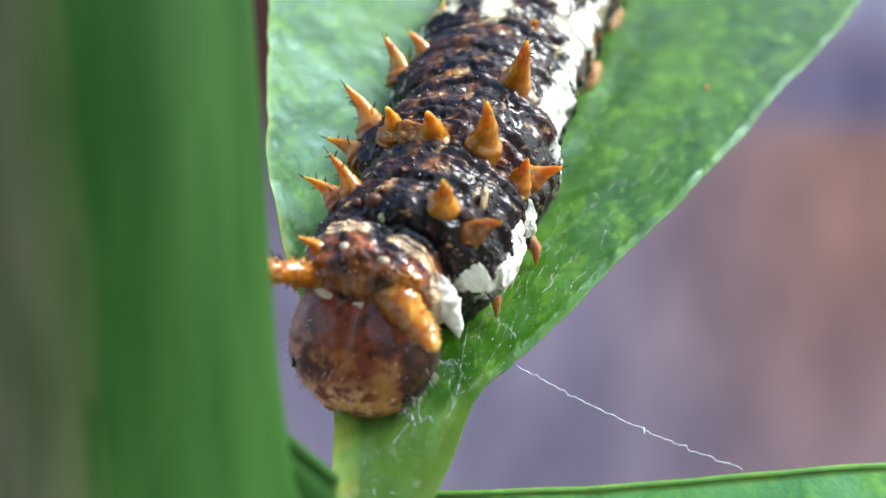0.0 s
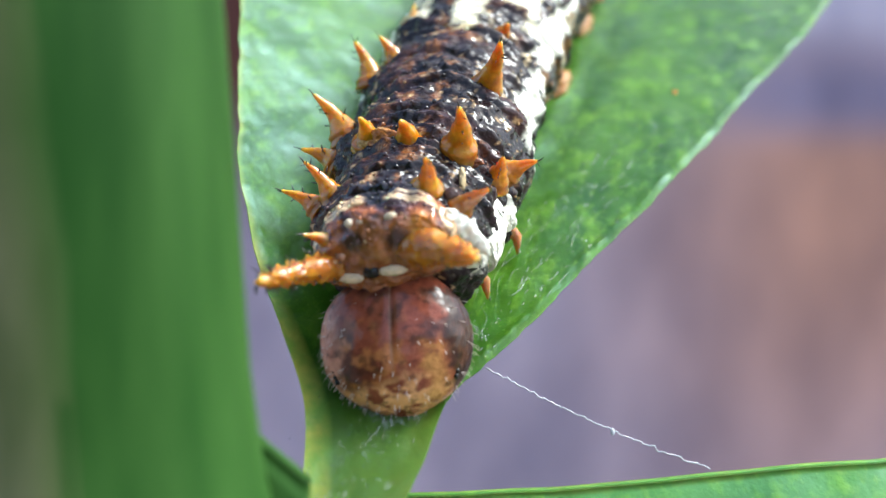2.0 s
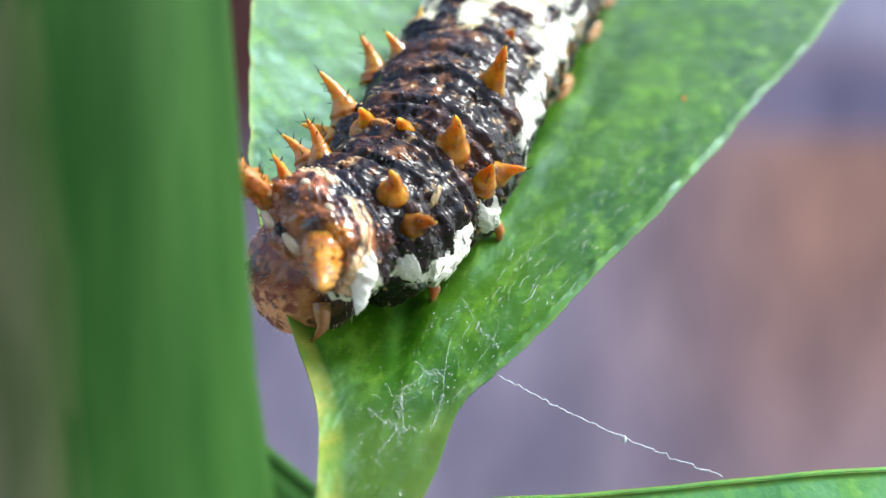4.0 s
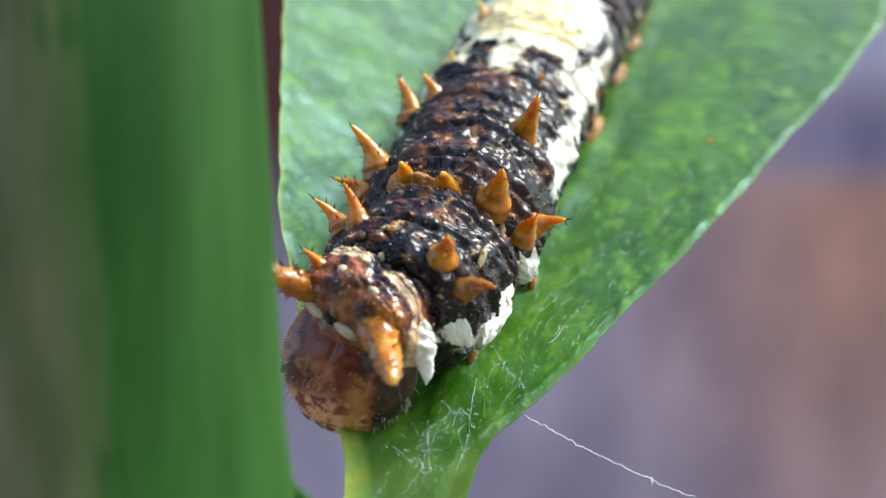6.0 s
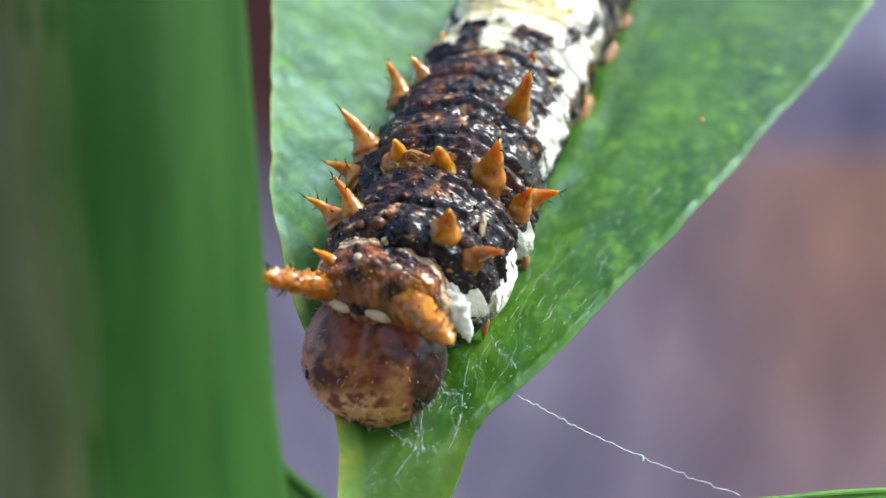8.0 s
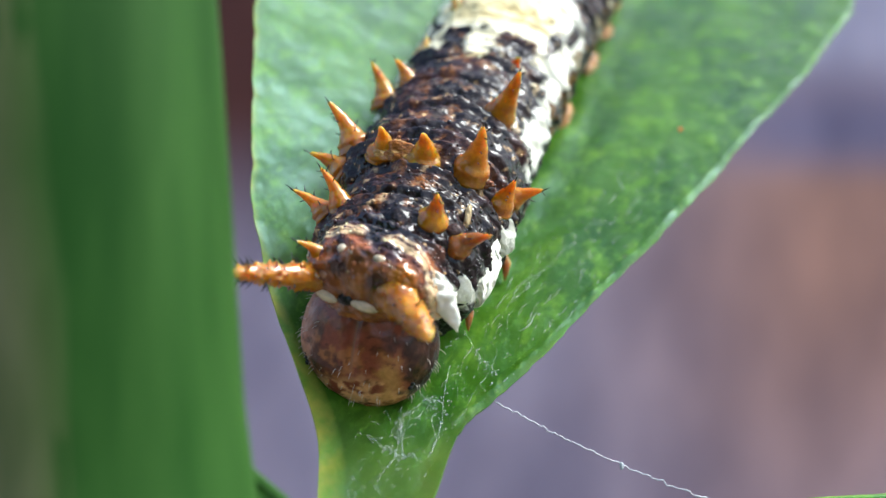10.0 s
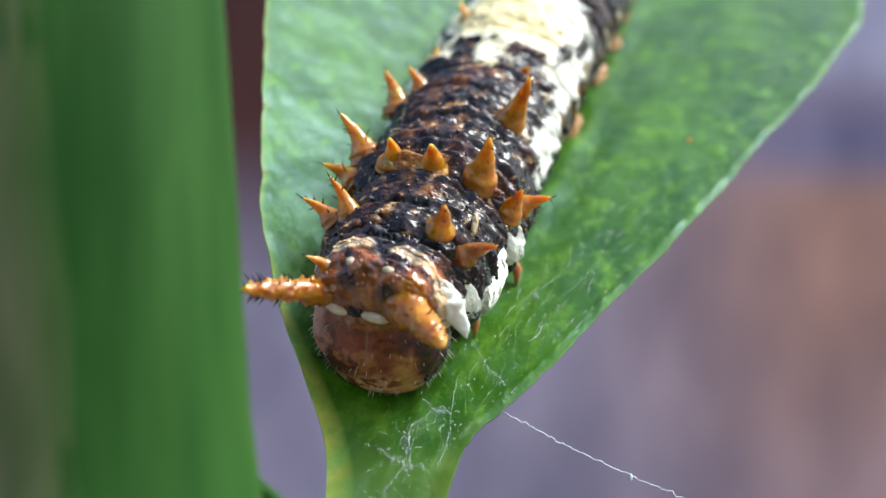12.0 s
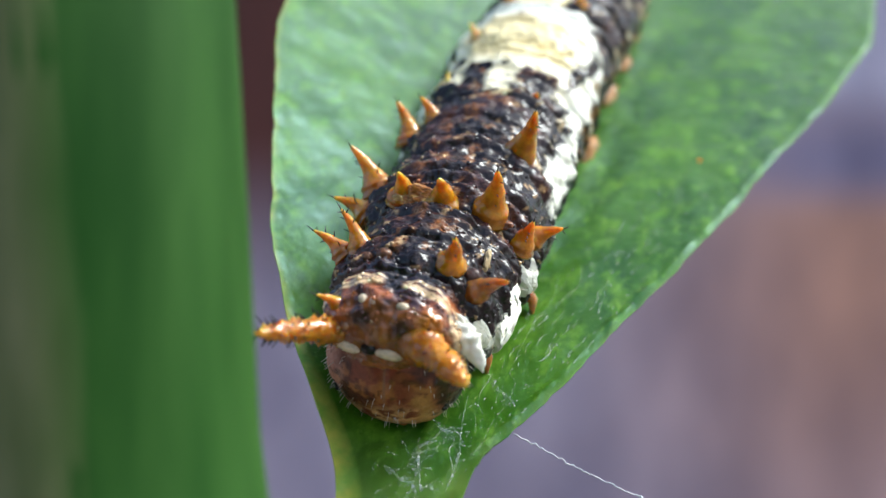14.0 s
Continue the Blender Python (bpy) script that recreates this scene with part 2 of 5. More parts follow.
# ---- the plant
def groove(u):
    """Depth of the midrib's groove, which fades on the stalk."""
    return 0.02 + 0.12 * min(1.0, max(0.0, (u - 0.5) / 3))


def ridge(u, v):
    """Height of the swelling along the midrib, on which the caterpillar lies."""
    at = np.interp(u, (-3, 0, 3, 6, 10, 17, 27, 46), (-0.4, -0.3, -0.1, 0.1, 0.5, 0.95, 0.95, 0.4))
    high = np.interp(u, (-6, -1, 1.5, 8, 30, 46), (0.0, 0.04, 0.12, 0.2, 0.22, 0.1))
    return high * np.exp(-((v - at) / np.where(v > at, 0.75, 0.6)) ** 2)


def blade(name, spine, left, right, rise_l, rise_r, thick, mat, rows=260, cols=120, start=-9.0, end=48.0, veins=True, seed=1, caps=(0, -1)):
    """A leaf blade. spine: sideways run of the midrib; left, right: (along, half width) stops; rise: how the halves lift."""
    us = start + (end - start) * np.linspace(0, 1, rows) ** (1.35 if end > 10 else 1.0)
    lu, lw = np.array(left).T
    ru, rw = np.array(right).T
    cu, cv, ch = np.array(spine).T

    def smooth(u, xs, ys):
        fine = np.linspace(-9, 48, 420)
        y = np.interp(fine, xs, ys)
        ker = np.hanning(17)
        y = np.convolve(np.pad(y, 8, mode="edge"), ker / ker.sum(), "valid")
        return np.interp(u, fine, y)

    wl, wr = smooth(us, lu, lw), smooth(us, ru, rw)
    tooth = 0.03 * np.sin(us * 4.2) + 0.03 * np.sin(us * 2.3 + 1) + 0.02 * np.sin(us * 6.7)
    tooth *= np.clip((us - 1) / 3, 0, 1)
    wl, wr = wl + 0.5 * tooth, wr + 0.4 * tooth[::-1]
    vc, hc = smooth(us, cu, cv), smooth(us, cu, ch)
    c = np.linspace(-1, 1, cols)
    c = np.sign(c) * (1 - (1 - np.abs(c)) ** 1.55)
    top, tone = [], []
    for u, a, b_, v0, h0 in zip(us, wl, wr, vc, hc):
        w = np.where(c < 0, -c * a, c * b_)
        k = np.where(c < 0, rise_l, rise_r)
        h = k * (np.sqrt(w * w + 6.25) - 2.5) + h0
        h -= groove(u) * np.exp(-(w / 0.35) ** 2) - ridge(u, v0 + np.sign(c) * w)
        inset = np.where(c < 0, a, b_) - w
        rim = np.clip(1 - inset / 0.17, 0, 1)
        late = min(1.0, max(0.0, (u - 0.8) / 2))
        knob = max(0.0, 0.35 + 1.1 * noise.noise((u * 1.7, seed, 0)) + 1.1 * noise.noise((u * 4.3, seed, 4)))
        roll = np.exp(-((inset - 0.30 - 0.06 * noise.noise((u * 0.9, 8, seed))) / 0.11) ** 2) * knob
        h += np.where(c < 0, 0.03, 0.055) * roll * late  # the thickened, knobbly margin
        h -= np.where(c < 0, 0.0, 0.03) * np.clip(1 - inset / 0.25, 0, 1) ** 1.5 * late
        v = v0 + np.sign(c) * w
        top.append(np.stack([v, np.full_like(v, u), h], 1))
        vein = np.exp(-(w / 0.16) ** 2)
        if veins:
            phase = np.abs(((u - 0.75 * w + 0.25 * np.sin(w)) / 2.7) % 1 - 0.5)
            vein = np.maximum(vein, 0.08 * np.exp(-(phase / 0.05) ** 2))
        low = float(step(5.0, 0.5, np.array(u)))
        band = np.clip(1 - inset / (0.2 + 0.45 * low), 0, 1) ** (1.5 - 0.8 * low)
        tone.append(np.stack([band * np.where(c < 0, 0.6 + 0.3 * low, 0.10), vein * 0.5 * (1 - 0.8 * low), 0.85 * step(1.8, -1.0, np.full_like(v, u))], 1))
    top, tone = np.concatenate(top), np.concatenate(tone)
    top[:, 2] += 0.08 * field(top, 0.4, seed) + 0.014 * field(top, 1.7, seed + 2)
    low = top.copy()
    grid = top.reshape(rows, cols, 3)
    nrm = np.cross(np.gradient(grid, axis=1), np.gradient(grid, axis=0)).reshape(-1, 3)
    nrm /= np.linalg.norm(nrm, axis=1)[:, None] + 1e-9
    edge = np.tile(np.sqrt(np.clip(1 - np.abs(c) ** 8, 0.01, 1)), rows)
    low -= nrm * (thick * edge)[:, None]
    f = ring_faces(rows, cols, False)
    n_ = rows * cols
    g = [tuple(i + n_ for i in q[::-1]) for q in f]
    rim = []
    for i in range(rows - 1):
        for j, flip in ((0, False), (cols - 1, True)):
            q = (i * cols + j, (i + 1) * cols + j, n_ + (i + 1) * cols + j, n_ + i * cols + j)
            rim.append(q[::-1] if flip else q)
    for i in (e % rows for e in caps):
        for j in range(cols - 1):
            rim.append((i * cols + j, i * cols + j + 1, n_ + i * cols + j + 1, n_ + i * cols + j))
    return skin_mesh(name, np.concatenate([top, low]), f + g + rim, np.concatenate([tone, tone]), [mat])


SPINE = [(-9, 0.1, 0), (-3, 0, 0), (0, 0, 0), (3, -0.8, 0), (6, -1.45, 0), (9, -1.74, 0), (25, -2.6, 0), (46, -3, 0)]
LEFT_W = [(-9, 0.45), (-2.94, 0.53), (-1.88, 0.94), (-0.75, 1.36), (0.57, 2.2), (1.39, 2.63), (2.49, 3.28), (4.3, 4.09), (5.58, 4.64), (7.46, 5.26), (10.97, 6.6), (15.29, 8.29), (22, 9.5), (32, 10.5), (43, 7), (48, 0.6)]
RIGHT_W = [(-9, 1.1), (-1.02, 1.59), (0.04, 1.49), (0.98, 1.78), (2.38, 2.88), (3.91, 3.92), (6.16, 5.18), (9.22, 6.68), (13.9, 8.62), (16.38, 9.43), (21.92, 11.75), (28.8, 13.9), (36, 14.5), (43, 9.0), (48, 0.6)]
leaf = new("leaf")
leaf.matrix_world = in_leaf(0, 0, 0)
tagged(leaf, "glossy green citrus leaf folded along its midrib, holding a caterpillar", "leaf")
part("leaf_blade", blade("leaf_blade", SPINE, LEFT_W, RIGHT_W, 0.75, 0.12, 0.3, LEAF, start=0.55, caps=(-1,)), leaf)
part("leaf_stalk", blade("leaf_stalk", SPINE, LEFT_W, RIGHT_W, 0.75, 0.12, 0.3, LEAF, rows=60, start=-9.0, end=0.55, caps=(0,)), leaf, "short winged green leaf stalk")


def on_leaf(along, across, off=0.0):
    """A point on the blade, across being counted from the leaf's straight axis."""
    cu, cv, ch = np.array(SPINE).T
    w = across - np.interp(along, cu, cv)
    k = 0.75 if w < 0 else 0.12
    return np.array((across, along, k * (math.sqrt(w * w + 6.25) - 2.5) - groove(along) * math.exp(-(w / 0.35) ** 2) + float(ridge(along, across)) + off))


rib = [on_leaf(u, float(np.interp(u, np.array(SPINE)[:, 0], np.array(SPINE)[:, 1])), -0.78) for u in np.linspace(-8, 46, 80)]
part("midrib", skin_mesh("midrib", *tube(rib, [0.42 - 0.006 * i / 2 for i in range(80)], 12), np.tile((0, 1, 0), (960, 1)), [LEAF]), leaf, "raised pale midrib under the blade")


def stem_run(z):
    """The stem's middle and radius at a height."""
    x = -5.93 - 0.080 * (max(z, -60) - 2)
    return x, 2.35 + 0.05 * math.sin(z * 0.35) + 0.5 * math.exp(-((z + 6.6) / 1.6) ** 2) + 0.3 * math.exp(-((z + 16) / 2.5) ** 2)


def stem_skin(name, heights, a0, a1, cols, out, mat, closed):
    pts = []
    for z in heights:
        x, r = stem_run(z)
        for j in range(cols):
            a = a0 + (a1 - a0) * j / (cols if closed else cols - 1)
            rr = r * (1 + 0.03 * math.sin(3 * a + z * 0.02) + 0.015 * math.sin(7 * a))
            if out:
                q = 2 * j / (cols - 1) - 1
                rr += out * (1 - q * q) - 0.04 + 0.05 * noise.noise((a * 3, z * 0.4, 0))
            pts.append((x + rr * math.cos(a), 15.4 + rr * math.sin(a), z))
    fade = np.zeros((len(pts), 3))
    fade[:, 0] = np.tile(step(0.95, 0.25, np.abs(np.linspace(-1, 1, cols))), len(heights))
    fade[:, 0] = np.clip(fade[:, 0] + 0.22 * field(np.array(pts), 0.3, 9, 2) * (fade[:, 0] > 0.05), 0, 1)
    f = ring_faces(len(heights), cols, closed)
    if closed:
        f += [tuple(range(cols))[::-1], tuple((len(heights) - 1) * cols + j for j in range(cols))]
    return skin_mesh(name, np.array(pts), f, np.zeros((len(pts), 3)) if closed else fade, [mat])


def build_stem():
    stem = new("plant_stem")
    stem.matrix_world = pose(0, 0, 0)
    tagged(stem, "thick green plant stem with a woody brown streak", "stem")
    part("shaft", stem_skin("shaft", np.linspace(-192, 90, 150), 0, 2 * math.pi, 48, 0, STEM, True), stem)
    part("bark_streak", stem_skin("bark_streak", np.linspace(-190, 89, 150), radians(190), radians(297), 28, 0.06, STEM, False), stem, "rough grey-brown bark")
    return stem


stem = build_stem()


def build_stem_lobe():
    """The green shoulder of the stem from which a leaf has grown."""
    xs, rows = np.linspace(-5.4, -2.35, 40), 26
    edge = np.interp(xs, [-5.4, -4.23, -3.25, -2.35], [-3.2, -3.62, -4.08, -4.83])
    pts = []
    for x, z in zip(xs, edge):
        for k in np.linspace(0, 1, rows):
            roll = 0.16 * math.sqrt(max(0.0, 1 - (1 - min(1.0, k / 0.06)) ** 2))
            pts.append((x, 16.55 - roll - 1.0 * k + 0.05 * math.sin(x * 3), z - 5.0 * k))
    pts = np.array(pts)
    pts[:, 1] += 0.06 * field(pts, 0.5, 6)
    n_ = len(pts)
    f = ring_faces(40, rows, False)
    g = [tuple(i + n_ for i in q[::-1]) for q in f]
    rim = [(i * rows, n_ + i * rows, n_ + (i + 1) * rows, (i + 1) * rows) for i in range(39)]
    rim += [(39 * rows + k, 39 * rows + k + 1, n_ + 39 * rows + k + 1, n_ + 39 * rows + k) for k in range(rows - 1)]
    part("leaf_base", skin_mesh("leaf_base", np.concatenate([pts, pts + (0, 0.4, 0)]), f + g + rim, np.zeros((2 * n_, 3)), [STEM]), stem, "smooth green shoulder of the stem")


build_stem_lobe()


def build_lower_leaf():
    """A leaf below the main one, seen on its face under a thin upper edge."""
    xs = np.linspace(-1.6, 26, 110)
    edge = np.interp(xs, [-5.2, -3.9, -2.7, -0.5, 3, 10, 18, 26], [-4.9, -5.5, -6.45, -6.85, -6.75, -6.2, -5.9, -6.1])
    pts, tones = [], []
    for x, z in zip(xs, edge):
        for k in np.linspace(0, 1, 30):
            pts.append((x, 22.2 - 4.0 * k + 0.03 * x, z - 4.2 * k + 0.2 * math.sin(k * 3)))
            tones.append((0.3 * max(0.0, 1 - k / 0.02), 0.7 * math.exp(-((k - 0.75) / 0.02) ** 2), 0))
    pts = np.array(pts)
    pts[:, 1] += 0.12 * field(pts, 0.4, 5)
    back = pts + (0, 0.28, 0.03)
    f = ring_faces(110, 30, False)
    n_ = len(pts)
    g = [tuple(i + n_ for i in q[::-1]) for q in f]
    rim = [(i * 30, n_ + i * 30, n_ + (i + 1) * 30, (i + 1) * 30) for i in range(109)]
    rim += [(i * 30 + 29, (i + 1) * 30 + 29, n_ + (i + 1) * 30 + 29, n_ + i * 30 + 29) for i in range(109)]
    ob = new("leaf")
    ob.matrix_world = pose(0, 0, 0)
    tagged(ob, "plain green leaf with a pale edge, growing below the caterpillar", "leaf")
    part("leaf_blade", skin_mesh("lower_leaf", np.concatenate([pts, back]), f + g + rim, np.array(tones + tones), [STEM_LEAF]), ob)
    rib = [(pts[i * 30 + 22] + (0, -0.05, 0)) for i in range(0, 110, 4)]
    part("midrib", skin_mesh("midrib", *tube(rib, [0.22] * len(rib), 10), np.tile((0, 1, 0), (10 * len(rib), 1)), [STEM_LEAF]), ob, "raised pale midrib")
    edge_line = [pts[i * 30] + (0, 0.10, 0.0) for i in range(0, 110, 2)]
    part("leaf_margin", skin_mesh("leaf_margin", *tube(edge_line, [0.05] * len(edge_line), 8), np.tile((0.1, 0.3, 0), (8 * len(edge_line), 1)), [STEM_LEAF]), ob, "thin pale leaf edge")
    stalk = [(-1.3, 20.4, -8.4), (-3.0, 19.6, -8.6), (-4.5, 18.3, -9.2), (-4.7, 17.2, -10.6), (-4.8, 16.2, -12.0)]
    part("leaf_stalk", skin_mesh("leaf_stalk", *tube(stalk, [0.5, 0.55, 0.6, 0.65, 0.7], 12), np.zeros((60, 3)), [STEM_LEAF]), ob)
    return ob


build_lower_leaf()

# ---- the caterpillar
DARK, BROWN, RUST = (0.011, 0.0055, 0.008), (0.050, 0.019, 0.019), (0.36, 0.125, 0.025)
CREAM, IVORY, WHITE = (0.88, 0.73, 0.40), (0.88, 0.80, 0.57), (0.88, 0.86, 0.74)

caterpillar = new("caterpillar")
caterpillar.matrix_world = in_leaf(-1.74, 9.06, 0)
tagged(caterpillar, "spiny dark brown caterpillar with cream saddle and amber horns", "caterpillar")


def barrel(r, lift, seed, grooves=(-0.2, 0.42), fullness=6.5, tuck=1.0, rows=92, cross=128, lumps=0.0, knobs=()):
    """A body ring: its points, its angle from the top (right is positive) and its place from front (-1) to rear (1)."""
    t = np.repeat(np.sin(np.linspace(-math.pi / 2, math.pi / 2, rows)), cross)
    a = np.tile(np.linspace(-math.pi, math.pi, cross, endpoint=False), rows)
    f = np.clip(1 - np.abs(t) ** fullness, 0, 1) ** 0.5
    for g in grooves:
        wave = g + 0.05 * np.sin(2.1 * a + seed) + 0.03 * np.sin(5 * a + 2 * seed)
        f = f - 0.045 * np.exp(-((t - wave) / 0.045) ** 2) * (f > 0.3) + 0.03 * np.exp(-((t - wave - 0.11) / 0.07) ** 2) * (f > 0.3)
    p = np.stack([r[0] * f * np.sin(a), r[1] * t, r[2] * f * np.cos(a)], 1)
    swell = 0.12 * field(p, 0.8, seed) + 0.10 * field(p, 2.0, seed + 1) + 0.05 * field(p, 4.5, seed + 2)
    folds = field(p * np.array((0.55, 2.3, 0.55)), 1.0, seed + 6, 2)
    swell += 0.035 * folds - 0.06 * np.exp(-(folds / 0.09) ** 2) * step(-0.1, 0.3, field(p, 0.7, seed + 8, 1))  # broken crosswise furrows
    if lumps:
        swell += lumps * (0.5 - np.abs(field(p, 1.5, seed + 7, 2)) * 2)
    p *= (1 + swell / max(r))[:, None]
    for centre, wide, high, _ in knobs:
        near = np.exp(-(np.sum((p - np.array(centre)) ** 2, axis=1)) / wide ** 2)
        out = np.array(centre) * (1, 0.8, 1)
        p = p + np.outer(near * high, out / np.linalg.norm(out))
    p[:, 2] = np.where((p[:, 2] < 0) & (t < 0.3), p[:, 2] * (tuck + (1 - tuck) * step(-0.5, 0.3, t)), p[:, 2])
    p[:, 2] = np.maximum(p[:, 2], -lift + 0.12)
    return p, np.degrees(a), t


def marked(p, a, t, seed):
    """The common dark skin: brown clouds, rust patches on the back and pale flecks."""
    n1, n2, n3 = field(p, 0.8, seed + 3), field(p, 2.2, seed + 4), field(p, 5.0, seed + 5)
    col = blend(np.tile(DARK, (len(p), 1)), BROWN, step(-0.25, 0.5, n1 + 0.5 * n2))
    rust = step(0.12, 0.3, n2 + 0.4 * n1 + 0.3 * n3) * step(30, 10, np.abs(a + 2)) * 0.5
    col = blend(col, RUST, rust)
    col = blend(col, (0.22, 0.085, 0.03), step(0.25, 0.5, n3 + 0.3 * n2) * step(0.0, 0.4, n1) * 0.7)
    fleck = step(0.52, 0.66, n3 * 0.8 + 0.6 * n2)
    return blend(col, (0.58, 0.38, 0.19), fleck * 0.85), n1, n2, n3


def thorax_tone(p, a, t, seed):
    col, n1, n2, n3 = marked(p, a, t, seed)
    col = blend(col, DARK, step(7, 3, np.abs(a - 1 + 4 * n2)) * 0.9)
    if seed == 13:
        pale = step(66, 74, a + 8 * n2) * step(104, 96, a) * step(0.25, 0.4, t + 0.15 * n1)
    else:
        pale = step(84, 90, a + 8 * n2 + 6 * n3) * step(112, 104, a + 8 * n2) * step(0.62, 0.5, t) * step(-0.95, -0.85, t)
    pale = pale * step(-0.12, -0.02, n2 + 0.4 * n3 + 0.2 * n1)
    return blend(col, WHITE, pale)


def flank(col, a, n1, n2, n3):
    """The low side: dark, with brown and tan mottling."""
    low = step(73, 79, np.abs(a) + 6 * n2)
    skin = blend(np.tile((0.022, 0.014, 0.016), (len(a), 1)), (0.26, 0.13, 0.05), step(0.05, 0.4, n2 + 0.4 * n3))
    skin = blend(skin, (0.55, 0.45, 0.30), step(0.35, 0.55, n1 + 0.5 * n3))
    return blend(col, skin, low)


def abdomen_tone(p, a, t, seed, kind):
    col, n1, n2, n3 = marked(p, a, t, seed)
    b = np.abs(a)
    if kind == 1:
        stripe = step(58, 62, b + 7 * n2 + 4 * n3 - 4 * t) * step(92, 86, b + 6 * n1) * step(-0.75, -0.5, t + 0.25 * n2)
        stripe = stripe * step(0.52, 0.40, n2 + 0.5 * n1)
        islands = step(47, 50, b) * step(58, 55, b) * step(0.15, 0.3, n2 + 0.3 * n3) * step(-0.7, -0.5, t)
        col = blend(col, (0.016, 0.010, 0.012), step(40, 50, b) * 0.8)
        col = blend(col, (0.80, 0.62, 0.38), islands)
        channel = step(10, 5, np.abs(a - 3) + 5 * n2) * step(0.35, 0.6, t)
        return blend(blend(col, CREAM, channel * step(-0.2, 0.1, n2)), WHITE, stripe)
    if kind == 2:
        pale = step(-0.50, -0.40, t + 0.30 * n2 + 0.15 * n3)
        pale = np.maximum(pale, step(10, 6, np.abs(a - 2) + 7 * n2) * step(-0.95, -0.8, t))
        blots = step(1.0, 0.85, np.hypot((a + 20) / 13, (t + 0.22) / 0.27) + 0.2 * n2) + step(1.0, 0.85, np.hypot((a - 25) / 18, (t + 0.28) / 0.34) + 0.2 * n2)
        blots = blots + step(1.0, 0.8, np.hypot((a - 47 - 5 * t) / 6.5, (t - 0.42) / 0.5) + 0.35 * n2) + step(1.0, 0.8, np.hypot((a + 1) / 4.5, (t + 0.03) / 0.10) + 0.3 * n2)
        blots = blots + step(1.0, 0.8, np.hypot((a + 46) / 8, (t - 0.2) / 0.5) + 0.35 * n2)
        pale = np.maximum(pale * np.clip(1 - blots, 0, 1), step(54, 58, b + 6 * n2 + 4 * n3) * step(0.50, 0.38, n2 + 0.5 * n1))
        hue = blend(np.tile(CREAM, (len(p), 1)), IVORY, step(0.45, 0.1, t + 0.3 * n1 + 0.2 * n2))
        hue = blend(hue, WHITE, step(40, 60, b + 10 * n1))
        return flank(blend(col, hue, pale), a, n1, n2, n3)
    if kind == 3:
        pale = step(4, -4, np.where(a > 0, a - 58 + 34 * t, -a - 66 + 30 * t) + 8 * n2)
        pale = np.maximum(pale, step(60, 64, b + 6 * n2) * step(-0.1, -0.25, t))
        blots = step(1.0, 0.7, np.hypot((a + 8) / 6, (t - 0.02) / 0.10)) + step(1.0, 0.7, np.hypot((b - 62) / 8, (t + 0.5) / 0.35))
        hue = blend(np.tile(CREAM, (len(p), 1)), WHITE, np.maximum(step(36, 55, b + 8 * n1), step(-0.2, 0.2, t + 0.2 * n1)))
        return flank(blend(col, hue, pale * np.clip(1 - blots, 0, 1)), a, n1, n2, n3)
    if kind == 4:
        pale = step(22, 14, np.abs(a + 8) + 8 * n2 + 6 * t)
        return flank(blend(col, CREAM, pale), a, n1, n2, n3)
    pale = step(0.28, 0.4, n2) * step(40, 90, b)
    return blend(col, CREAM, pale * 0.8)


BRISTLES = {}  # bristle pieces gathered ring by ring


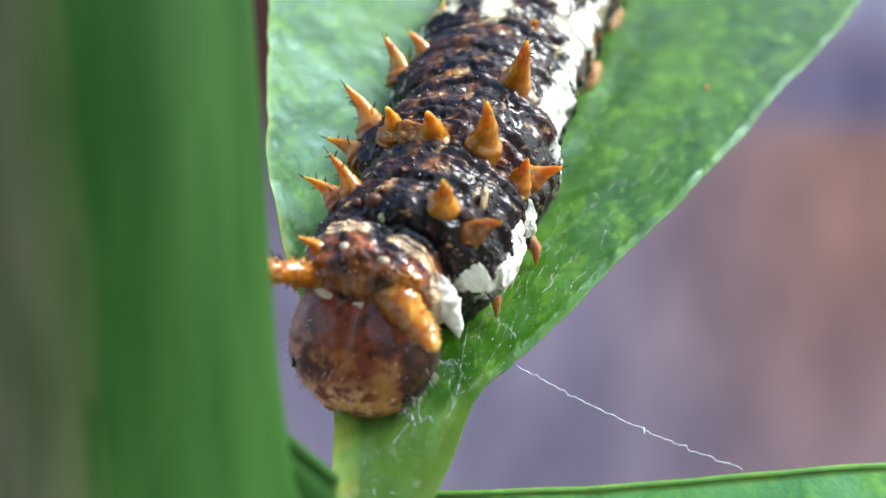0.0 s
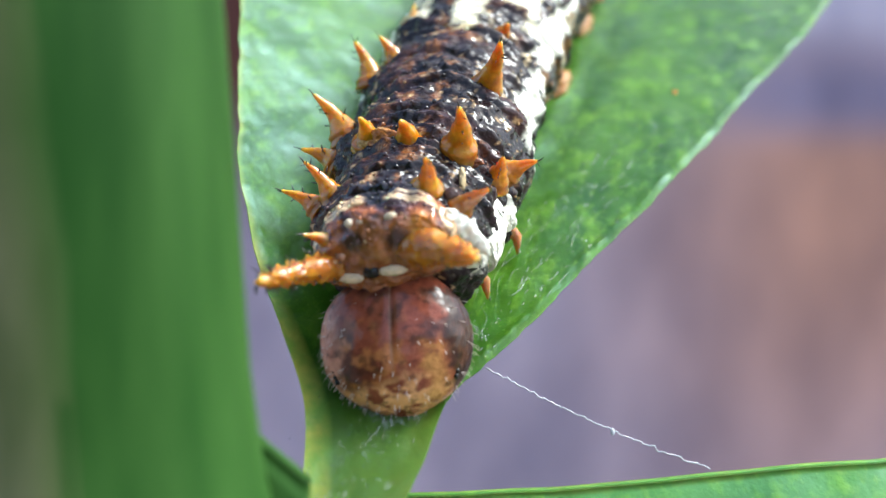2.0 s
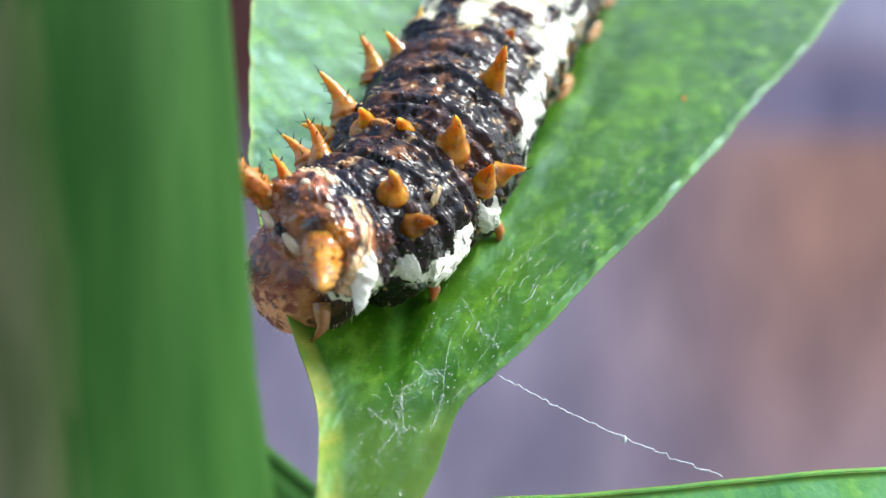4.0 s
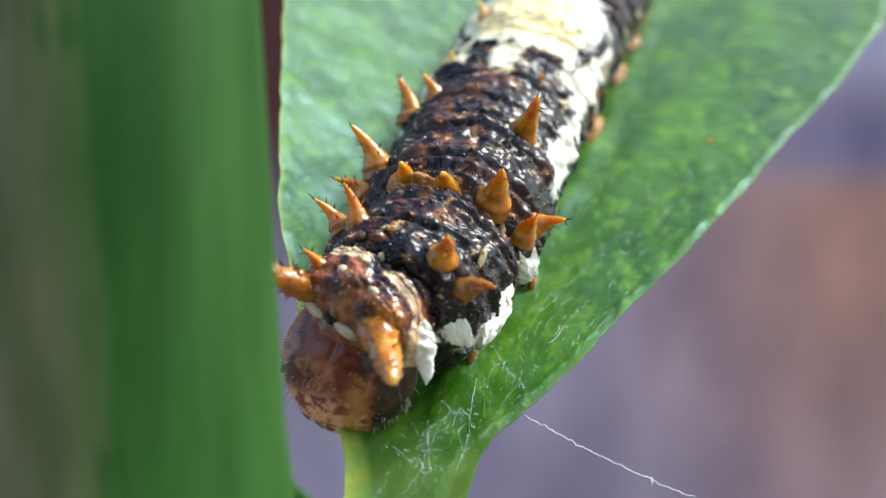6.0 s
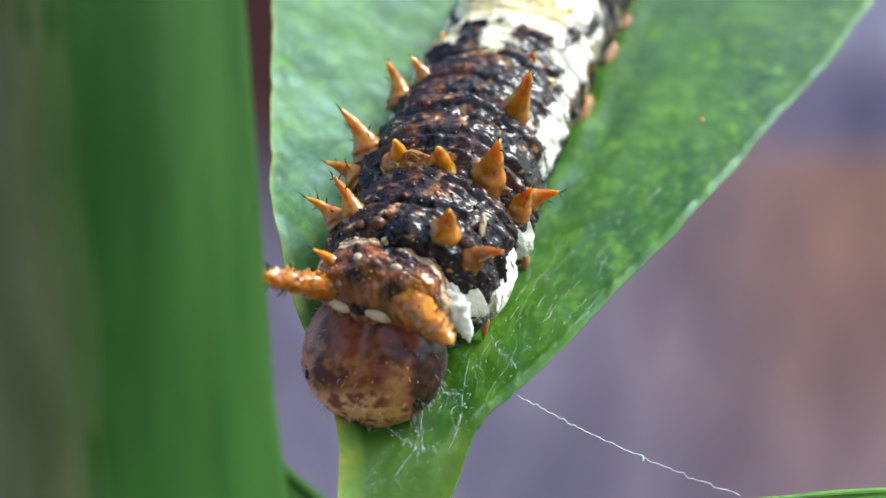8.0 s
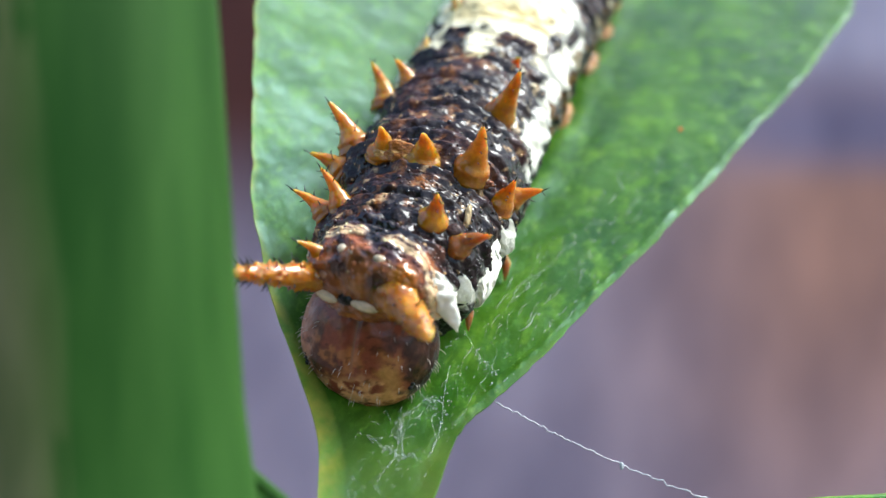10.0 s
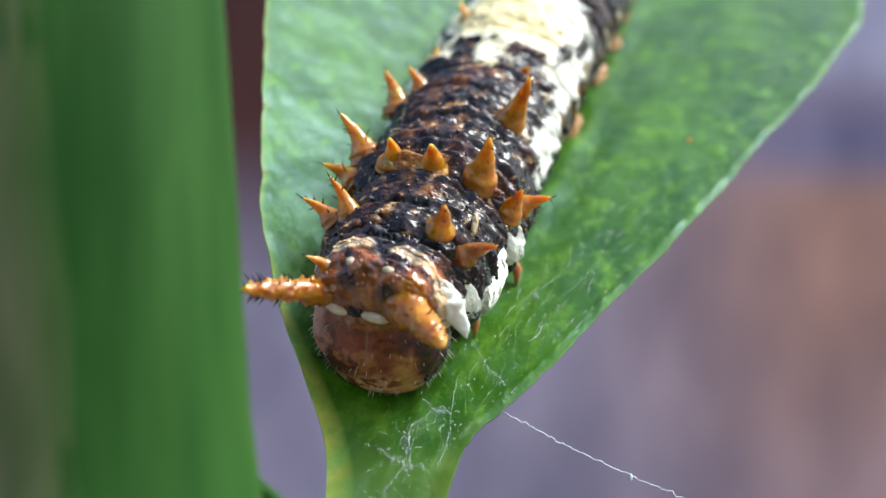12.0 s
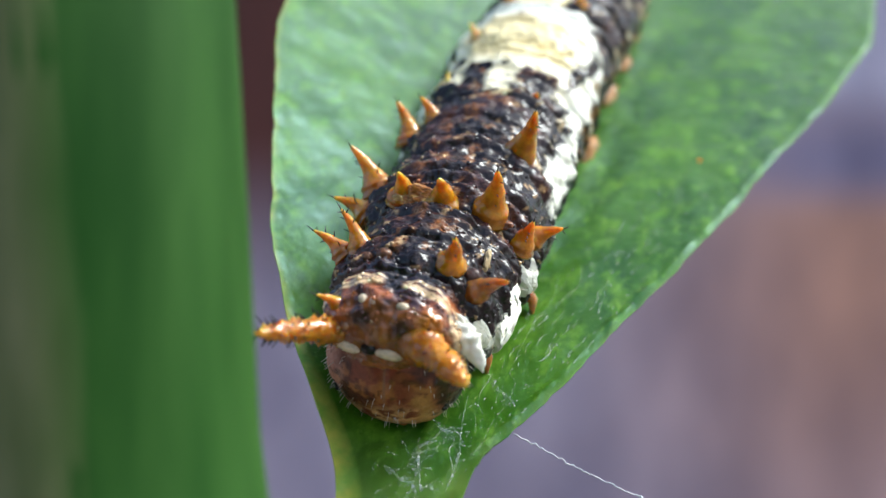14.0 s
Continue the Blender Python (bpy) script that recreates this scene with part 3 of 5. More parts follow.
def spine_on(owner, base, tip, radius, name="spine", bristles=8, seed=0, curve=0.12, pale=0.5, knobs=0.0, label="", tones=((0.40, 0.150, 0.002), (0.68, 0.36, 0.013))):
    """A horn of amber on a body ring: a slightly bent, uneven cone. Its bristles are gathered for the ring."""
    rnd = random.Random(seed)
    base, tip = np.array(base, float), np.array(tip, float)
    way = tip - base
    length = np.linalg.norm(way)
    way /= length
    base = base - way * (0.7 if knobs else 0.25)
    side = np.cross(way, (0.2, 1, 0.1))
    side /= np.linalg.norm(side)
    steps, sides = (70, 40) if knobs else (34, 24)
    q = np.linspace(0, 1, steps)
    path = base + q[:, None] * (tip - base) + np.outer(np.sin(q * math.pi) * (curve * 0.25 if knobs else curve) * length, np.cross(side, way))
    rad = radius * (0.86 * (1 - q) ** 1.8 + 0.27 * (1 - 0.4 * q)) * np.sqrt(np.clip(1 - q ** 12, 0.02, 1))
    if knobs:
        rad = radius * (1 - 0.62 * q) * np.sqrt(np.clip(1 - q ** 10, 0.03, 1))
    rad = rad * (1 + 0.045 * np.sin(q * 17 + seed) + 0.015 * np.sin(q * 41 + 2 * seed))
    if not knobs:
        rad = rad + 0.16 * radius * np.exp(-((q - 0.20) / 0.07) ** 2)
    p, f = tube(path, rad, sides)
    mid = np.repeat(path, sides, 0)
    along = np.repeat(q, sides)
    bump = np.zeros(len(p))
    if knobs:
        bump = np.array([max(0.0, 1 - noise.voronoi(Vector(c) * 7.0 + Vector((seed, 0, 0)))[0][0] / 0.45) for c in p])
        p = p + (knobs * 1.3 * bump)[:, None] * (p - mid) / (np.linalg.norm(p - mid, axis=1)[:, None] + 1e-6)
    else:
        p = p + 0.05 * field(p, 3.0, seed)[:, None] * (p - mid)
    n1 = field(p, 2.5, seed)
    if knobs:
        tones = ((0.33, 0.10, 0.003), (0.64, 0.27, 0.015))
    tone = blend(np.tile(tones[0], (len(p), 1)), tones[1], np.clip(along * pale + 0.5 * n1 + 0.3 * bump, 0, 1))
    tone = blend(tone, (0.22, 0.055, 0.006), step(0.34, 0.10, along) * 0.5)
    tone = blend(tone, (0.80, 0.46, 0.08), step(0.86, 1.0, along) * 0.6)
    if bristles and not knobs:
        BRISTLES.setdefault(owner.name, []).append(tube([tip - way * 0.04, tip + way * 0.08, tip + way * 0.2 + side * 0.03], [0.02, 0.016, 0.005], 5))
    for _ in range(bristles):
        k = rnd.randrange(steps // 4, steps - 1)
        at = k * sides + rnd.randrange(sides)
        out = p[at] - path[k]
        out = out / (np.linalg.norm(out) + 1e-9) + way * 0.7
        out /= np.linalg.norm(out)
        ln = rnd.uniform(0.12, 0.26)
        BRISTLES.setdefault(owner.name, []).append(tube([p[at] - out * 0.03, p[at] + out * ln * 0.5, p[at] + out * ln], [0.02, 0.016, 0.005], 5))
    return part(name, skin_mesh(name, p, f, tone, [AMBER]), owner, label)


def set_bristles():
    for name, pieces in BRISTLES.items():
        pts, faces, _ = joined(pieces)
        tagged(part("bristles", skin_mesh("bristles", pts, faces, None, [BRISTLE]), bpy.data.objects[name], "stiff black bristles"), kind="stuff")


def lump(owner, name, at, size, colour, seed, mat=None, rough=0.2, turn=(0, 0, 0), label="", pale=None):
    """A small fleshy knob."""
    rows, cols = 26, 36
    t = np.repeat(np.linspace(-math.pi / 2, math.pi / 2, rows), cols)
    a = np.tile(np.linspace(0, 2 * math.pi, cols, endpoint=False), rows)
    p = np.stack([np.cos(t) * np.cos(a), np.cos(t) * np.sin(a), np.sin(t)], 1)
    p *= (1 + rough * (field(p, 1.3, seed) + 0.3 * field(p, 2.8, seed + 9)))[:, None]
    n1 = field(p, 1.8, seed + 2)
    p = p * np.array(size)
    p = p @ np.array(Euler([radians(q) for q in turn]).to_matrix()).T + np.array(at)
    tone = np.tile(colour, (len(p), 1)).astype(float) * (1 + 0.25 * n1)[:, None]
    if pale is not None:
        tone = blend(tone, pale, step(0.0, 0.4, n1))
    return part(name, skin_mesh(name, p, ring_faces(rows, cols), tone, [mat or SKIN]), owner, label)


def skin_grain(owner, p, a, t, tones, seed, count):
    """Tiny wet beads of the skin, strewn over a ring's back and sides."""
    rnd = random.Random(seed)
    spots = [k for k in range(len(p)) if abs(a[k]) < 95 and abs(t[k]) < 0.93]
    pieces, shades = [], []
    for _ in range(count):
        k = rnd.choice(spots)
        size = rnd.uniform(0.022, 0.05) * (1.5 if rnd.random() < 0.12 else 1.0)
        out = p[k] / (np.array((1, 3, 1)) * (np.linalg.norm(p[k]) + 1e-6))
        out /= np.linalg.norm(out) + 1e-6
        q, f = tube([p[k] - out * size * 0.6, p[k] - out * size * 0.1, p[k] + out * size * 0.45, p[k] + out * size * 0.8], [size * 0.8, size, size * 0.75, size * 0.2], 7)
        pieces.append((q, f))
        shade = np.array(tones[k]) * rnd.uniform(0.8, 2.0)
        if rnd.random() < 0.06:
            shade = np.array((0.5, 0.3, 0.13)) * rnd.uniform(0.5, 1.2)
        shades += [np.clip(shade, 0.008, 0.9)] * len(q)
    pts, faces, _ = joined(pieces)
    tagged(part("skin_grain", skin_mesh("skin_grain", pts, faces, np.array(shades), [SHIELD]), owner, "tiny glossy skin beads"), kind="stuff")


def ring(name, centre, r, toner, seed, label="", **more):
    rows, cross = (92, 128) if name == "hind_ring" else (140, 224)
    p, a, t = barrel(r, centre[2], seed, rows=rows, cross=cross, **more)
    tones = toner(p, a, t, seed)
    ob = part(name, skin_mesh(name, p, ring_faces(rows, cross), tones, [SHIELD if name == "prothorax" else SKIN]), caterpillar, label, pose(*[c * K for c in centre]))
    if name in ("prothorax", "mesothorax", "metathorax", "front_ring", "second_ring"):
        skin_grain(ob, p, a, t, tones, seed + 200, 420)
    return ob


def flap(owner, r, a0, a1, t0, t1, seed, taper=0.0, fullness=5.0, lift=0.0, teeth=3):
    """A chalky swelling of the skin along a ring's side, with a ragged, pointed hem."""
    rows, cols = 72, 40
    rnd = random.Random(seed)
    q, w = np.repeat(np.linspace(0, 1, rows), cols), np.tile(np.linspace(0, 1, cols), rows)
    flat = np.stack([q * 3, w * 2, 0 * q], 1)
    n1, n2, n3 = field(flat, 1.6, seed), field(flat, 3.5, seed + 1), field(flat, 8.0, seed + 2)
    mid = (t0 + t1) / 2
    t = mid + (t0 - mid) * (1 - 2 * q) * (1 - taper * w) + (0.14 * n1 + 0.06 * n2) * (t1 - t0)
    hem = np.zeros_like(q)
    for k in range(teeth):
        at, wide, tall = (k + rnd.uniform(0.3, 0.7)) / teeth, rnd.uniform(0.5, 0.8) / teeth, rnd.uniform(0.35, 1.0)
        hem = np.maximum(hem, tall * np.clip(1 - np.abs(q - at) / wide, 0, 1))
    span = a1 - a0
    crest = 0.35 * field(np.stack([q * 4, 0 * q, 0 * q], 1), 1.0, seed + 5) * (1 - w)
    a = np.radians(a0 + span * (w * (0.45 + 0.65 * hem) + crest + (0.16 * n1 + 0.08 * n2) * w))
    f = np.sqrt(np.clip(1 - np.abs(t) ** fullness, 0.02, 1))
    edge = np.clip((1 - np.abs(2 * q - 1) ** 4) * (1 - np.abs(2 * w - 1) ** 4), 0, 1) ** 0.6
    high = 1 + (0.20 * edge - 0.07 + (0.03 * n2 + 0.008 * n3) * edge + (0.06 + lift) * w * edge) / r[0]
    p = np.stack([r[0] * f * np.sin(a) * high, r[1] * t, r[2] * f * np.cos(a) * high], 1)
    tone = np.tile(WHITE, (len(p), 1)) * (0.95 + 0.05 * n1)[:, None]
    return part("side_flap", skin_mesh("side_flap", p, ring_faces(rows, cols, False), tone, [CHALK]), owner, "chalky white side flap")


def lobe(owner, base, tip, radius, seed):
    """A pointed chalky lobe that stands off the skin."""
    q = np.linspace(0, 1, 40)
    base, tip = np.array(base), np.array(tip)
    path = base + q[:, None] * (tip - base) + np.outer(np.sin(q * math.pi), (0.10, 0.0, 0.06))
    rad = radius * np.clip(np.sin(q * 2.6 + 0.45), 0.04, 1) * (1 - 0.45 * q) * (1 + 0.18 * np.sin(q * 11 + seed))
    p, f = tube(path, rad, 22)
    mid = np.repeat(path, 22, 0)
    p = mid + (p - mid) * (1 + 0.9 * field(p, 2.6, seed))[:, None] * (1, 0.75, 1)
    return part("side_flap", skin_mesh("side_flap", p, f, np.tile(WHITE, (len(p), 1)), [CHALK]), owner, "pointed chalky white side flap")


CENTRE = {
    "head": (0.56, -6.50, 1.60), "prothorax": (0.74, -6.55, 2.75), "mesothorax": (0.74, -4.66, 2.42), "metathorax": (0.6, -1.6, 2.35),
    "front_ring": (0.32, 2.0, 2.25), "second_ring": (0.10, 5.8, 2.2), "saddle_ring": (0.0, 9.8, 2.25),
}


def build_head():
    rows, cols = 120, 180
    t = np.repeat(np.linspace(-math.pi / 2, math.pi / 2, rows), cols)
    a = np.tile(np.linspace(0, 2 * math.pi, cols, endpoint=False), rows)
    p = np.stack([np.cos(t) * np.cos(a), np.cos(t) * np.sin(a), np.sin(t)], 1)
    crease = np.exp(-(p[:, 0] / 0.035) ** 2) * step(0.3, -0.3, p[:, 1]) * step(-0.55, 0.0, p[:, 2])
    n1, n2, n3 = field(p, 1.5, 41), field(p, 3.6, 42), field(p, 8.0, 43)
    p = p * (1 - 0.03 * crease + 0.03 * field(p, 2.0, 40) + 0.008 * n3)[:, None]
    x, y, z = p.T
    tone = blend(np.tile((0.23, 0.056, 0.030), (len(p), 1)), (0.085, 0.024, 0.016), step(0.05, 0.4, n1 + 0.4 * n2))
    tone = blend(tone, (0.42, 0.15, 0.05), step(0.06, 0.42, n2 + 0.3 * n3) * (0.12 + 0.75 * step(0.45, -0.25, z)))  # tan spots
    tone = blend(tone, (0.58, 0.27, 0.20), step(0.66, 0.92, -x + 0.12 * n1 + 0.1 * n2) * 0.85)  # rosy cheek, with the brighter left side painted in
    face = step(-0.42, -0.72, z + 0.16 * n1 + 0.18 * n2 + 0.08 * n3) * step(0.5, 0.0, y)
    tone = blend(tone, (0.85, 0.42, 0.18), face * step(-0.45, -0.1, n2 + 0.4 * n3) * 0.95)
    streak = np.exp(-((x - 0.52 + 0.1 * n2) / 0.12) ** 2) * step(0.1, -0.2, z + 0.2 * n3)
    tone = blend(tone, (0.50, 0.24, 0.07), streak * 0.8)
    # shade on the right side, painted into the capsule's colour
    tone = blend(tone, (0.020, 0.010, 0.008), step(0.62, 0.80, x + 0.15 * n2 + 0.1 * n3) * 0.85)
    tone = blend(tone, (0.018, 0.009, 0.008), step(0.30, 0.55, n3 + 0.3 * n1) * 0.55)
    tone = blend(tone, (0.30, 0.17, 0.12), np.exp(-(x / 0.014) ** 2) * step(0.3, -0.3, y) * step(-0.5, -0.2, z) * 0.6)
    p = p * np.array((1.75, 1.1, 1.7))
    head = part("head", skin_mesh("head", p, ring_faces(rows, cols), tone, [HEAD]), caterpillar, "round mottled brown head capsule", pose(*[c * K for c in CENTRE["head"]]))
    rnd = random.Random(4)
    pieces = []
    for _ in range(190):
        v = np.array((rnd.gauss(0, 1), rnd.gauss(-0.4, 0.7), rnd.gauss(-0.5, 0.6)))
        v /= np.linalg.norm(v)
        if v[1] > 0.5:
            continue
        if rnd.random() < 0.3:
            v = np.array((-0.85, v[1] * 0.4, v[2] * 0.8))
            v /= np.linalg.norm(v)
        q = v * np.array((1.75, 1.1, 1.7))
        out = v + np.array((0, -0.2, -0.5))
        out /= np.linalg.norm(out)
        ln = rnd.uniform(0.06, 0.2)
        pieces.append(tube([q * 0.99, q + out * ln * 0.5, q + out * ln + (0, 0, -0.03)], [0.009, 0.007, 0.0025], 4))
    pts, faces, _ = joined(pieces)
    part("hair_fringe", skin_mesh("hair_fringe", pts, faces, None, [HAIR]), head, "fine pale hairs")
    for side in (-1, 1):
        for k in range(4):
            ang = radians(-40 + 28 * k)
            lump(head, "eye", (side * (1.38 + 0.06 * math.sin(ang)), -0.46, -0.66 + 0.26 * math.sin(ang)), (0.07, 0.07, 0.07), (0.012, 0.009, 0.008), 60 + k, HEAD, 0.02)
        lump(head, "mouthpart", (side * 0.30, -0.30, -1.50), (0.2, 0.16, 0.14), (0.3, 0.13, 0.05), 70 + side, HEAD, 0.1)
    return head


# swellings of the ring behind the head: place, width, height and pigment
SHIELD_KNOBS = (
    ((-0.55, -1.02, 0.84), 0.30, 0.16, (0.030, 0.013, 0.018)),
    ((0.34, -1.06, 0.78), 0.30, 0.16, (0.030, 0.013, 0.018)),
    ((-0.12, -1.14, 0.52), 0.26, 0.10, (0.36, 0.14, 0.04)),
    ((0.92, -0.92, 0.84), 0.34, 0.26, (0.52, 0.19, 0.02)),
    ((-1.12, -0.95, 0.62), 0.30, 0.14, (0.30, 0.085, 0.02)),
    ((0.72, -1.05, 0.40), 0.34, 0.14, (0.28, 0.085, 0.02)),
    ((-0.70, -1.18, 0.40), 0.24, 0.08, (0.22, 0.06, 0.025)),
    ((-0.12, -0.80, 1.12), 0.22, 0.10, (0.025, 0.011, 0.014)),
)


def build_prothorax():
    def toner(p, a, t, seed):
        n1, n2, n3 = field(p, 1.0, seed), field(p, 2.6, seed + 1), field(p, 5, seed + 2)
        col = blend(np.tile((0.055, 0.018, 0.022), (len(p), 1)), (0.36, 0.10, 0.036), step(-0.15, 0.35, n1 + 0.5 * n2))
        col = blend(col, (0.33, 0.105, 0.022), step(0.15, 0.45, n2 + 0.3 * n3) * step(0.2, -0.4, t) * 0.75)
        col = blend(col, (0.34, 0.11, 0.03), step(-0.66, -0.8, t + 0.08 * n2) * 0.7)
        mid = -0.30 - 0.006 * np.clip(a - 25, 0, 60) + 0.05 * n1
        stripes = step(0.09, 0.06, np.abs(t - mid)) + step(0.045, 0.025, np.abs(t - mid - 0.17)) * 0.8
        stripes = np.clip(stripes, 0, 1) * step(5, 10, np.abs(a)) * step(85, 70, np.abs(a)) * step(-0.8, -0.5, n2)
        cuff = step(56, 63, a + 6 * n2) * step(-0.75, -0.62, t) * step(-0.15, -0.3, t)
        col = blend(col, DARK, step(-0.16, -0.06, t) * 0.8)
        col = blend(col, (0.78, 0.54, 0.30), np.maximum(stripes, cuff * 0.9))
        lines = np.exp(-((t - mid - 0.015 + 0.03 * n2) / 0.014) ** 2) + np.exp(-((t - mid + 0.13 + 0.03 * n3) / 0.014) ** 2) + 0.7 * np.exp(-((t - mid + 0.2 - 0.03 * n2) / 0.012) ** 2)
        col = blend(col, (0.03, 0.012, 0.012), np.clip(lines, 0, 1) * 0.8 * step(80, 65, np.abs(a)))
        col = blend(col, DARK, step(11, 5, np.abs(a)) * step(-0.6, -0.4, t))
        for centre, wide, _, pigment in SHIELD_KNOBS:
            near = np.sqrt(np.sum((p - np.array(centre) * 1.06) ** 2, axis=1)) / wide
            col = blend(col, pigment, step(1.15, 0.5, near + 0.25 * n2) * 0.9)
        col = blend(col, WHITE, step(80, 90, a + 8 * n2) * step(-0.15, 0.1, n2 + 0.1) * step(-0.5, -0.2, t))
        return col
    ob = ring("prothorax", CENTRE["prothorax"], (1.72, 1.25, 1.45), toner, 11, "glossy reddish-brown ring behind the head", fullness=4.0, grooves=(0.1,), tuck=0.5, lumps=0.05, knobs=SHIELD_KNOBS)
    spine_on(ob, (-1.21, -1.04, 0.26), (-2.33, -2.76, 1.38), 0.38, "horn", 60, 931, knobs=0.10)
    spine_on(ob, (0.80, -1.14, 0.42), (2.16, -2.46, 0.69), 0.52, "horn", 30, 932, knobs=0.06)
    spine_on(ob, (-1.27, -0.76, 0.82), (-1.59, -1.07, 1.30), 0.26, "spine", 4, 933)
    lump(ob, "cream_spot", (-0.90, -1.15, 0.03), (0.33, 0.13, 0.13), (0.70, 0.54, 0.38), 21, None, 0.06, (0, 8, -12), "smooth cream spot")
    lump(ob, "cream_spot", (0.12, -1.25, 0.06), (0.33, 0.13, 0.13), (0.70, 0.54, 0.38), 22, None, 0.06, (0, 12, 10), "smooth cream spot")
    lump(ob, "dark_spot", (-0.37, -1.18, 0.08), (0.2, 0.14, 0.15), (0.015, 0.012, 0.014), 23, None, 0.06)
    lump(ob, "pale_wart", (-0.58, -0.82, 1.20), (0.11, 0.12, 0.10), (0.62, 0.5, 0.36), 24, None, 0.08)
    lump(ob, "pale_wart", (-0.31, -0.89, 1.22), (0.10, 0.10, 0.09), (0.5, 0.38, 0.28), 25, None, 0.08)
    lump(ob, "pale_wart", (0.37, -0.90, 1.20), (0.16, 0.10, 0.09), (0.62, 0.5, 0.34), 26, None, 0.08)
    lump(ob, "wart", (-0.94, -1.07, 0.57), (0.12, 0.12, 0.12), (0.4, 0.18, 0.1), 27, SHIELD, 0.08)
    lobe(ob, (1.30, -0.42, 0.62), (2.22, -0.88, -0.34), 0.30, 29)
    lobe(ob, (1.36, -0.30, 0.72), (1.86, -0.40, 0.16), 0.20, 30)
    lobe(ob, (1.62, -0.50, 0.05), (1.98, -0.52, -0.52), 0.18, 31)
    return ob


def build_mesothorax():
    ob = ring("mesothorax", CENTRE["mesothorax"], (2.15, 1.8, 1.97), thorax_tone, 12, "dark brown wrinkled ring")
    spine_on(ob, (-1.54, -0.57, 1.37), (-2.03, -0.43, 2.27), 0.36, "spine", 9, 938)
    spine_on(ob, (-2.06, -0.58, 1.11), (-2.76, -0.56, 1.60), 0.33, "spine", 9, 939)
    spine_on(ob, (0.99, -1.13, 1.64), (1.30, -1.61, 2.74), 0.39, "spine", 4, 940)
    spine_on(ob, (1.66, -1.13, 1.08), (2.58, -1.57, 1.84), 0.34, "spine", 4, 941, tones=((0.24, 0.085, 0.008), (0.46, 0.21, 0.025)))
    lump(ob, "wart", (-0.56, -1.25, 1.73), (0.2, 0.18, 0.16), (0.13, 0.05, 0.02), 34, None, 0.08)
    lump(ob, "wart", (0.24, -1.30, 1.75), (0.2, 0.18, 0.16), (0.16, 0.06, 0.02), 35, None, 0.08)
    lump(ob, "wart", (-1.01, -1.23, 1.56), (0.14, 0.14, 0.13), (0.1, 0.04, 0.02), 39, None, 0.08)
    lump(ob, "wart", (1.50, -0.93, 1.36), (0.22, 0.2, 0.2), (0.06, 0.03, 0.025), 32, None, 0.08)
    lump(ob, "pale_wart", (-0.22, -1.52, 1.46), (0.15, 0.13, 0.14), (0.62, 0.5, 0.3), 38, None, 0.1)
    lump(ob, "pale_fold", (1.61, -0.08, 1.30), (0.08, 0.3, 0.12), (0.6, 0.45, 0.25), 37, None, 0.3, (50, 0, 0))
    flap(ob, (2.15, 1.8, 1.97), 86, 118, -0.62, 0.46, 36, 0.25, 6.5, 0.14, 4)
    flap(ob, (2.15, 1.8, 1.97), 76, 100, -0.92, -0.74, 33, 0.3, 6.5, 0.12, 2)
    return ob


def build_metathorax():
    ob = ring("metathorax", CENTRE["metathorax"], (2.52, 2.25, 2.3), thorax_tone, 13, "dark brown wrinkled ring", grooves=(-0.52, -0.28, 0.4), fullness=6.0)
    spine_on(ob, (-2.18, -0.52, 1.31), (-2.99, -0.23, 2.40), 0.50, "spine", 10, 945)
    spine_on(ob, (-2.35, -1.19, 0.92), (-3.13, -1.27, 1.32), 0.43, "spine", 9, 946)
    spine_on(ob, (-0.94, -1.62, 1.95), (-0.93, -1.83, 2.72), 0.45, "spine", 0, 947)
    spine_on(ob, (0.17, -1.77, 2.00), (0.28, -2.10, 2.86), 0.51, "spine", 0, 948)
    spine_on(ob, (1.38, -1.56, 1.76), (1.77, -2.05, 3.27), 0.48, "spine", 5, 949)
    spine_on(ob, (2.23, -1.41, 0.91), (2.57, -1.60, 1.70), 0.37, "spine", 4, 950)
    spine_on(ob, (2.41, -0.73, 0.66), (3.18, -0.80, 1.11), 0.37, "spine", 4, 951)
    lump(ob, "rust_patch", (-0.36, -1.74, 2.02), (0.60, 0.30, 0.16), RUST, 45, None, 0.6, (40, 0, 0), pale=(0.62, 0.36, 0.12))
    lump(ob, "rust_patch", (-0.95, -1.80, 1.92), (0.22, 0.16, 0.14), (0.5, 0.3, 0.1), 47, None, 0.3)
    lump(ob, "rust_patch", (1.58, -1.55, 1.48), (0.4, 0.2, 0.2), (0.2, 0.06, 0.02), 48, None, 0.4)
    lump(ob, "pale_fold", (1.70, -1.80, 1.08), (0.12, 0.34, 0.16), (0.5, 0.33, 0.16), 49, None, 0.4, (50, 0, 0))
    flap(ob, (2.52, 2.25, 2.3), 84, 112, -0.86, -0.50, 46, 0.4, 6.0, 0.10, 2)
    return ob


def build_front_ring():
    ob = ring("front_ring", CENTRE["front_ring"], (2.6, 2.4, 2.25), lambda p, a, t, s: abdomen_tone(p, a, t, s, 1), 14, "dark ring with a white side stripe")
    spine_on(ob, (-2.23, -0.57, 1.23), (-2.74, -0.21, 2.30), 0.50, "spine", 9, 798)
    spine_on(ob, (-1.74, 0.17, 1.67), (-2.11, 0.20, 2.31), 0.38, "spine", 4, 799)
    spine_on(ob, (1.49, -1.78, 1.59), (2.34, -2.62, 3.70), 0.51, "spine", 6, 800)
    lump(ob, "rust_patch", (-0.06, -1.90, 1.94), (0.46, 0.34, 0.18), RUST, 55, None, 0.5, (40, 0, 0), pale=(0.66, 0.38, 0.14))
    return ob


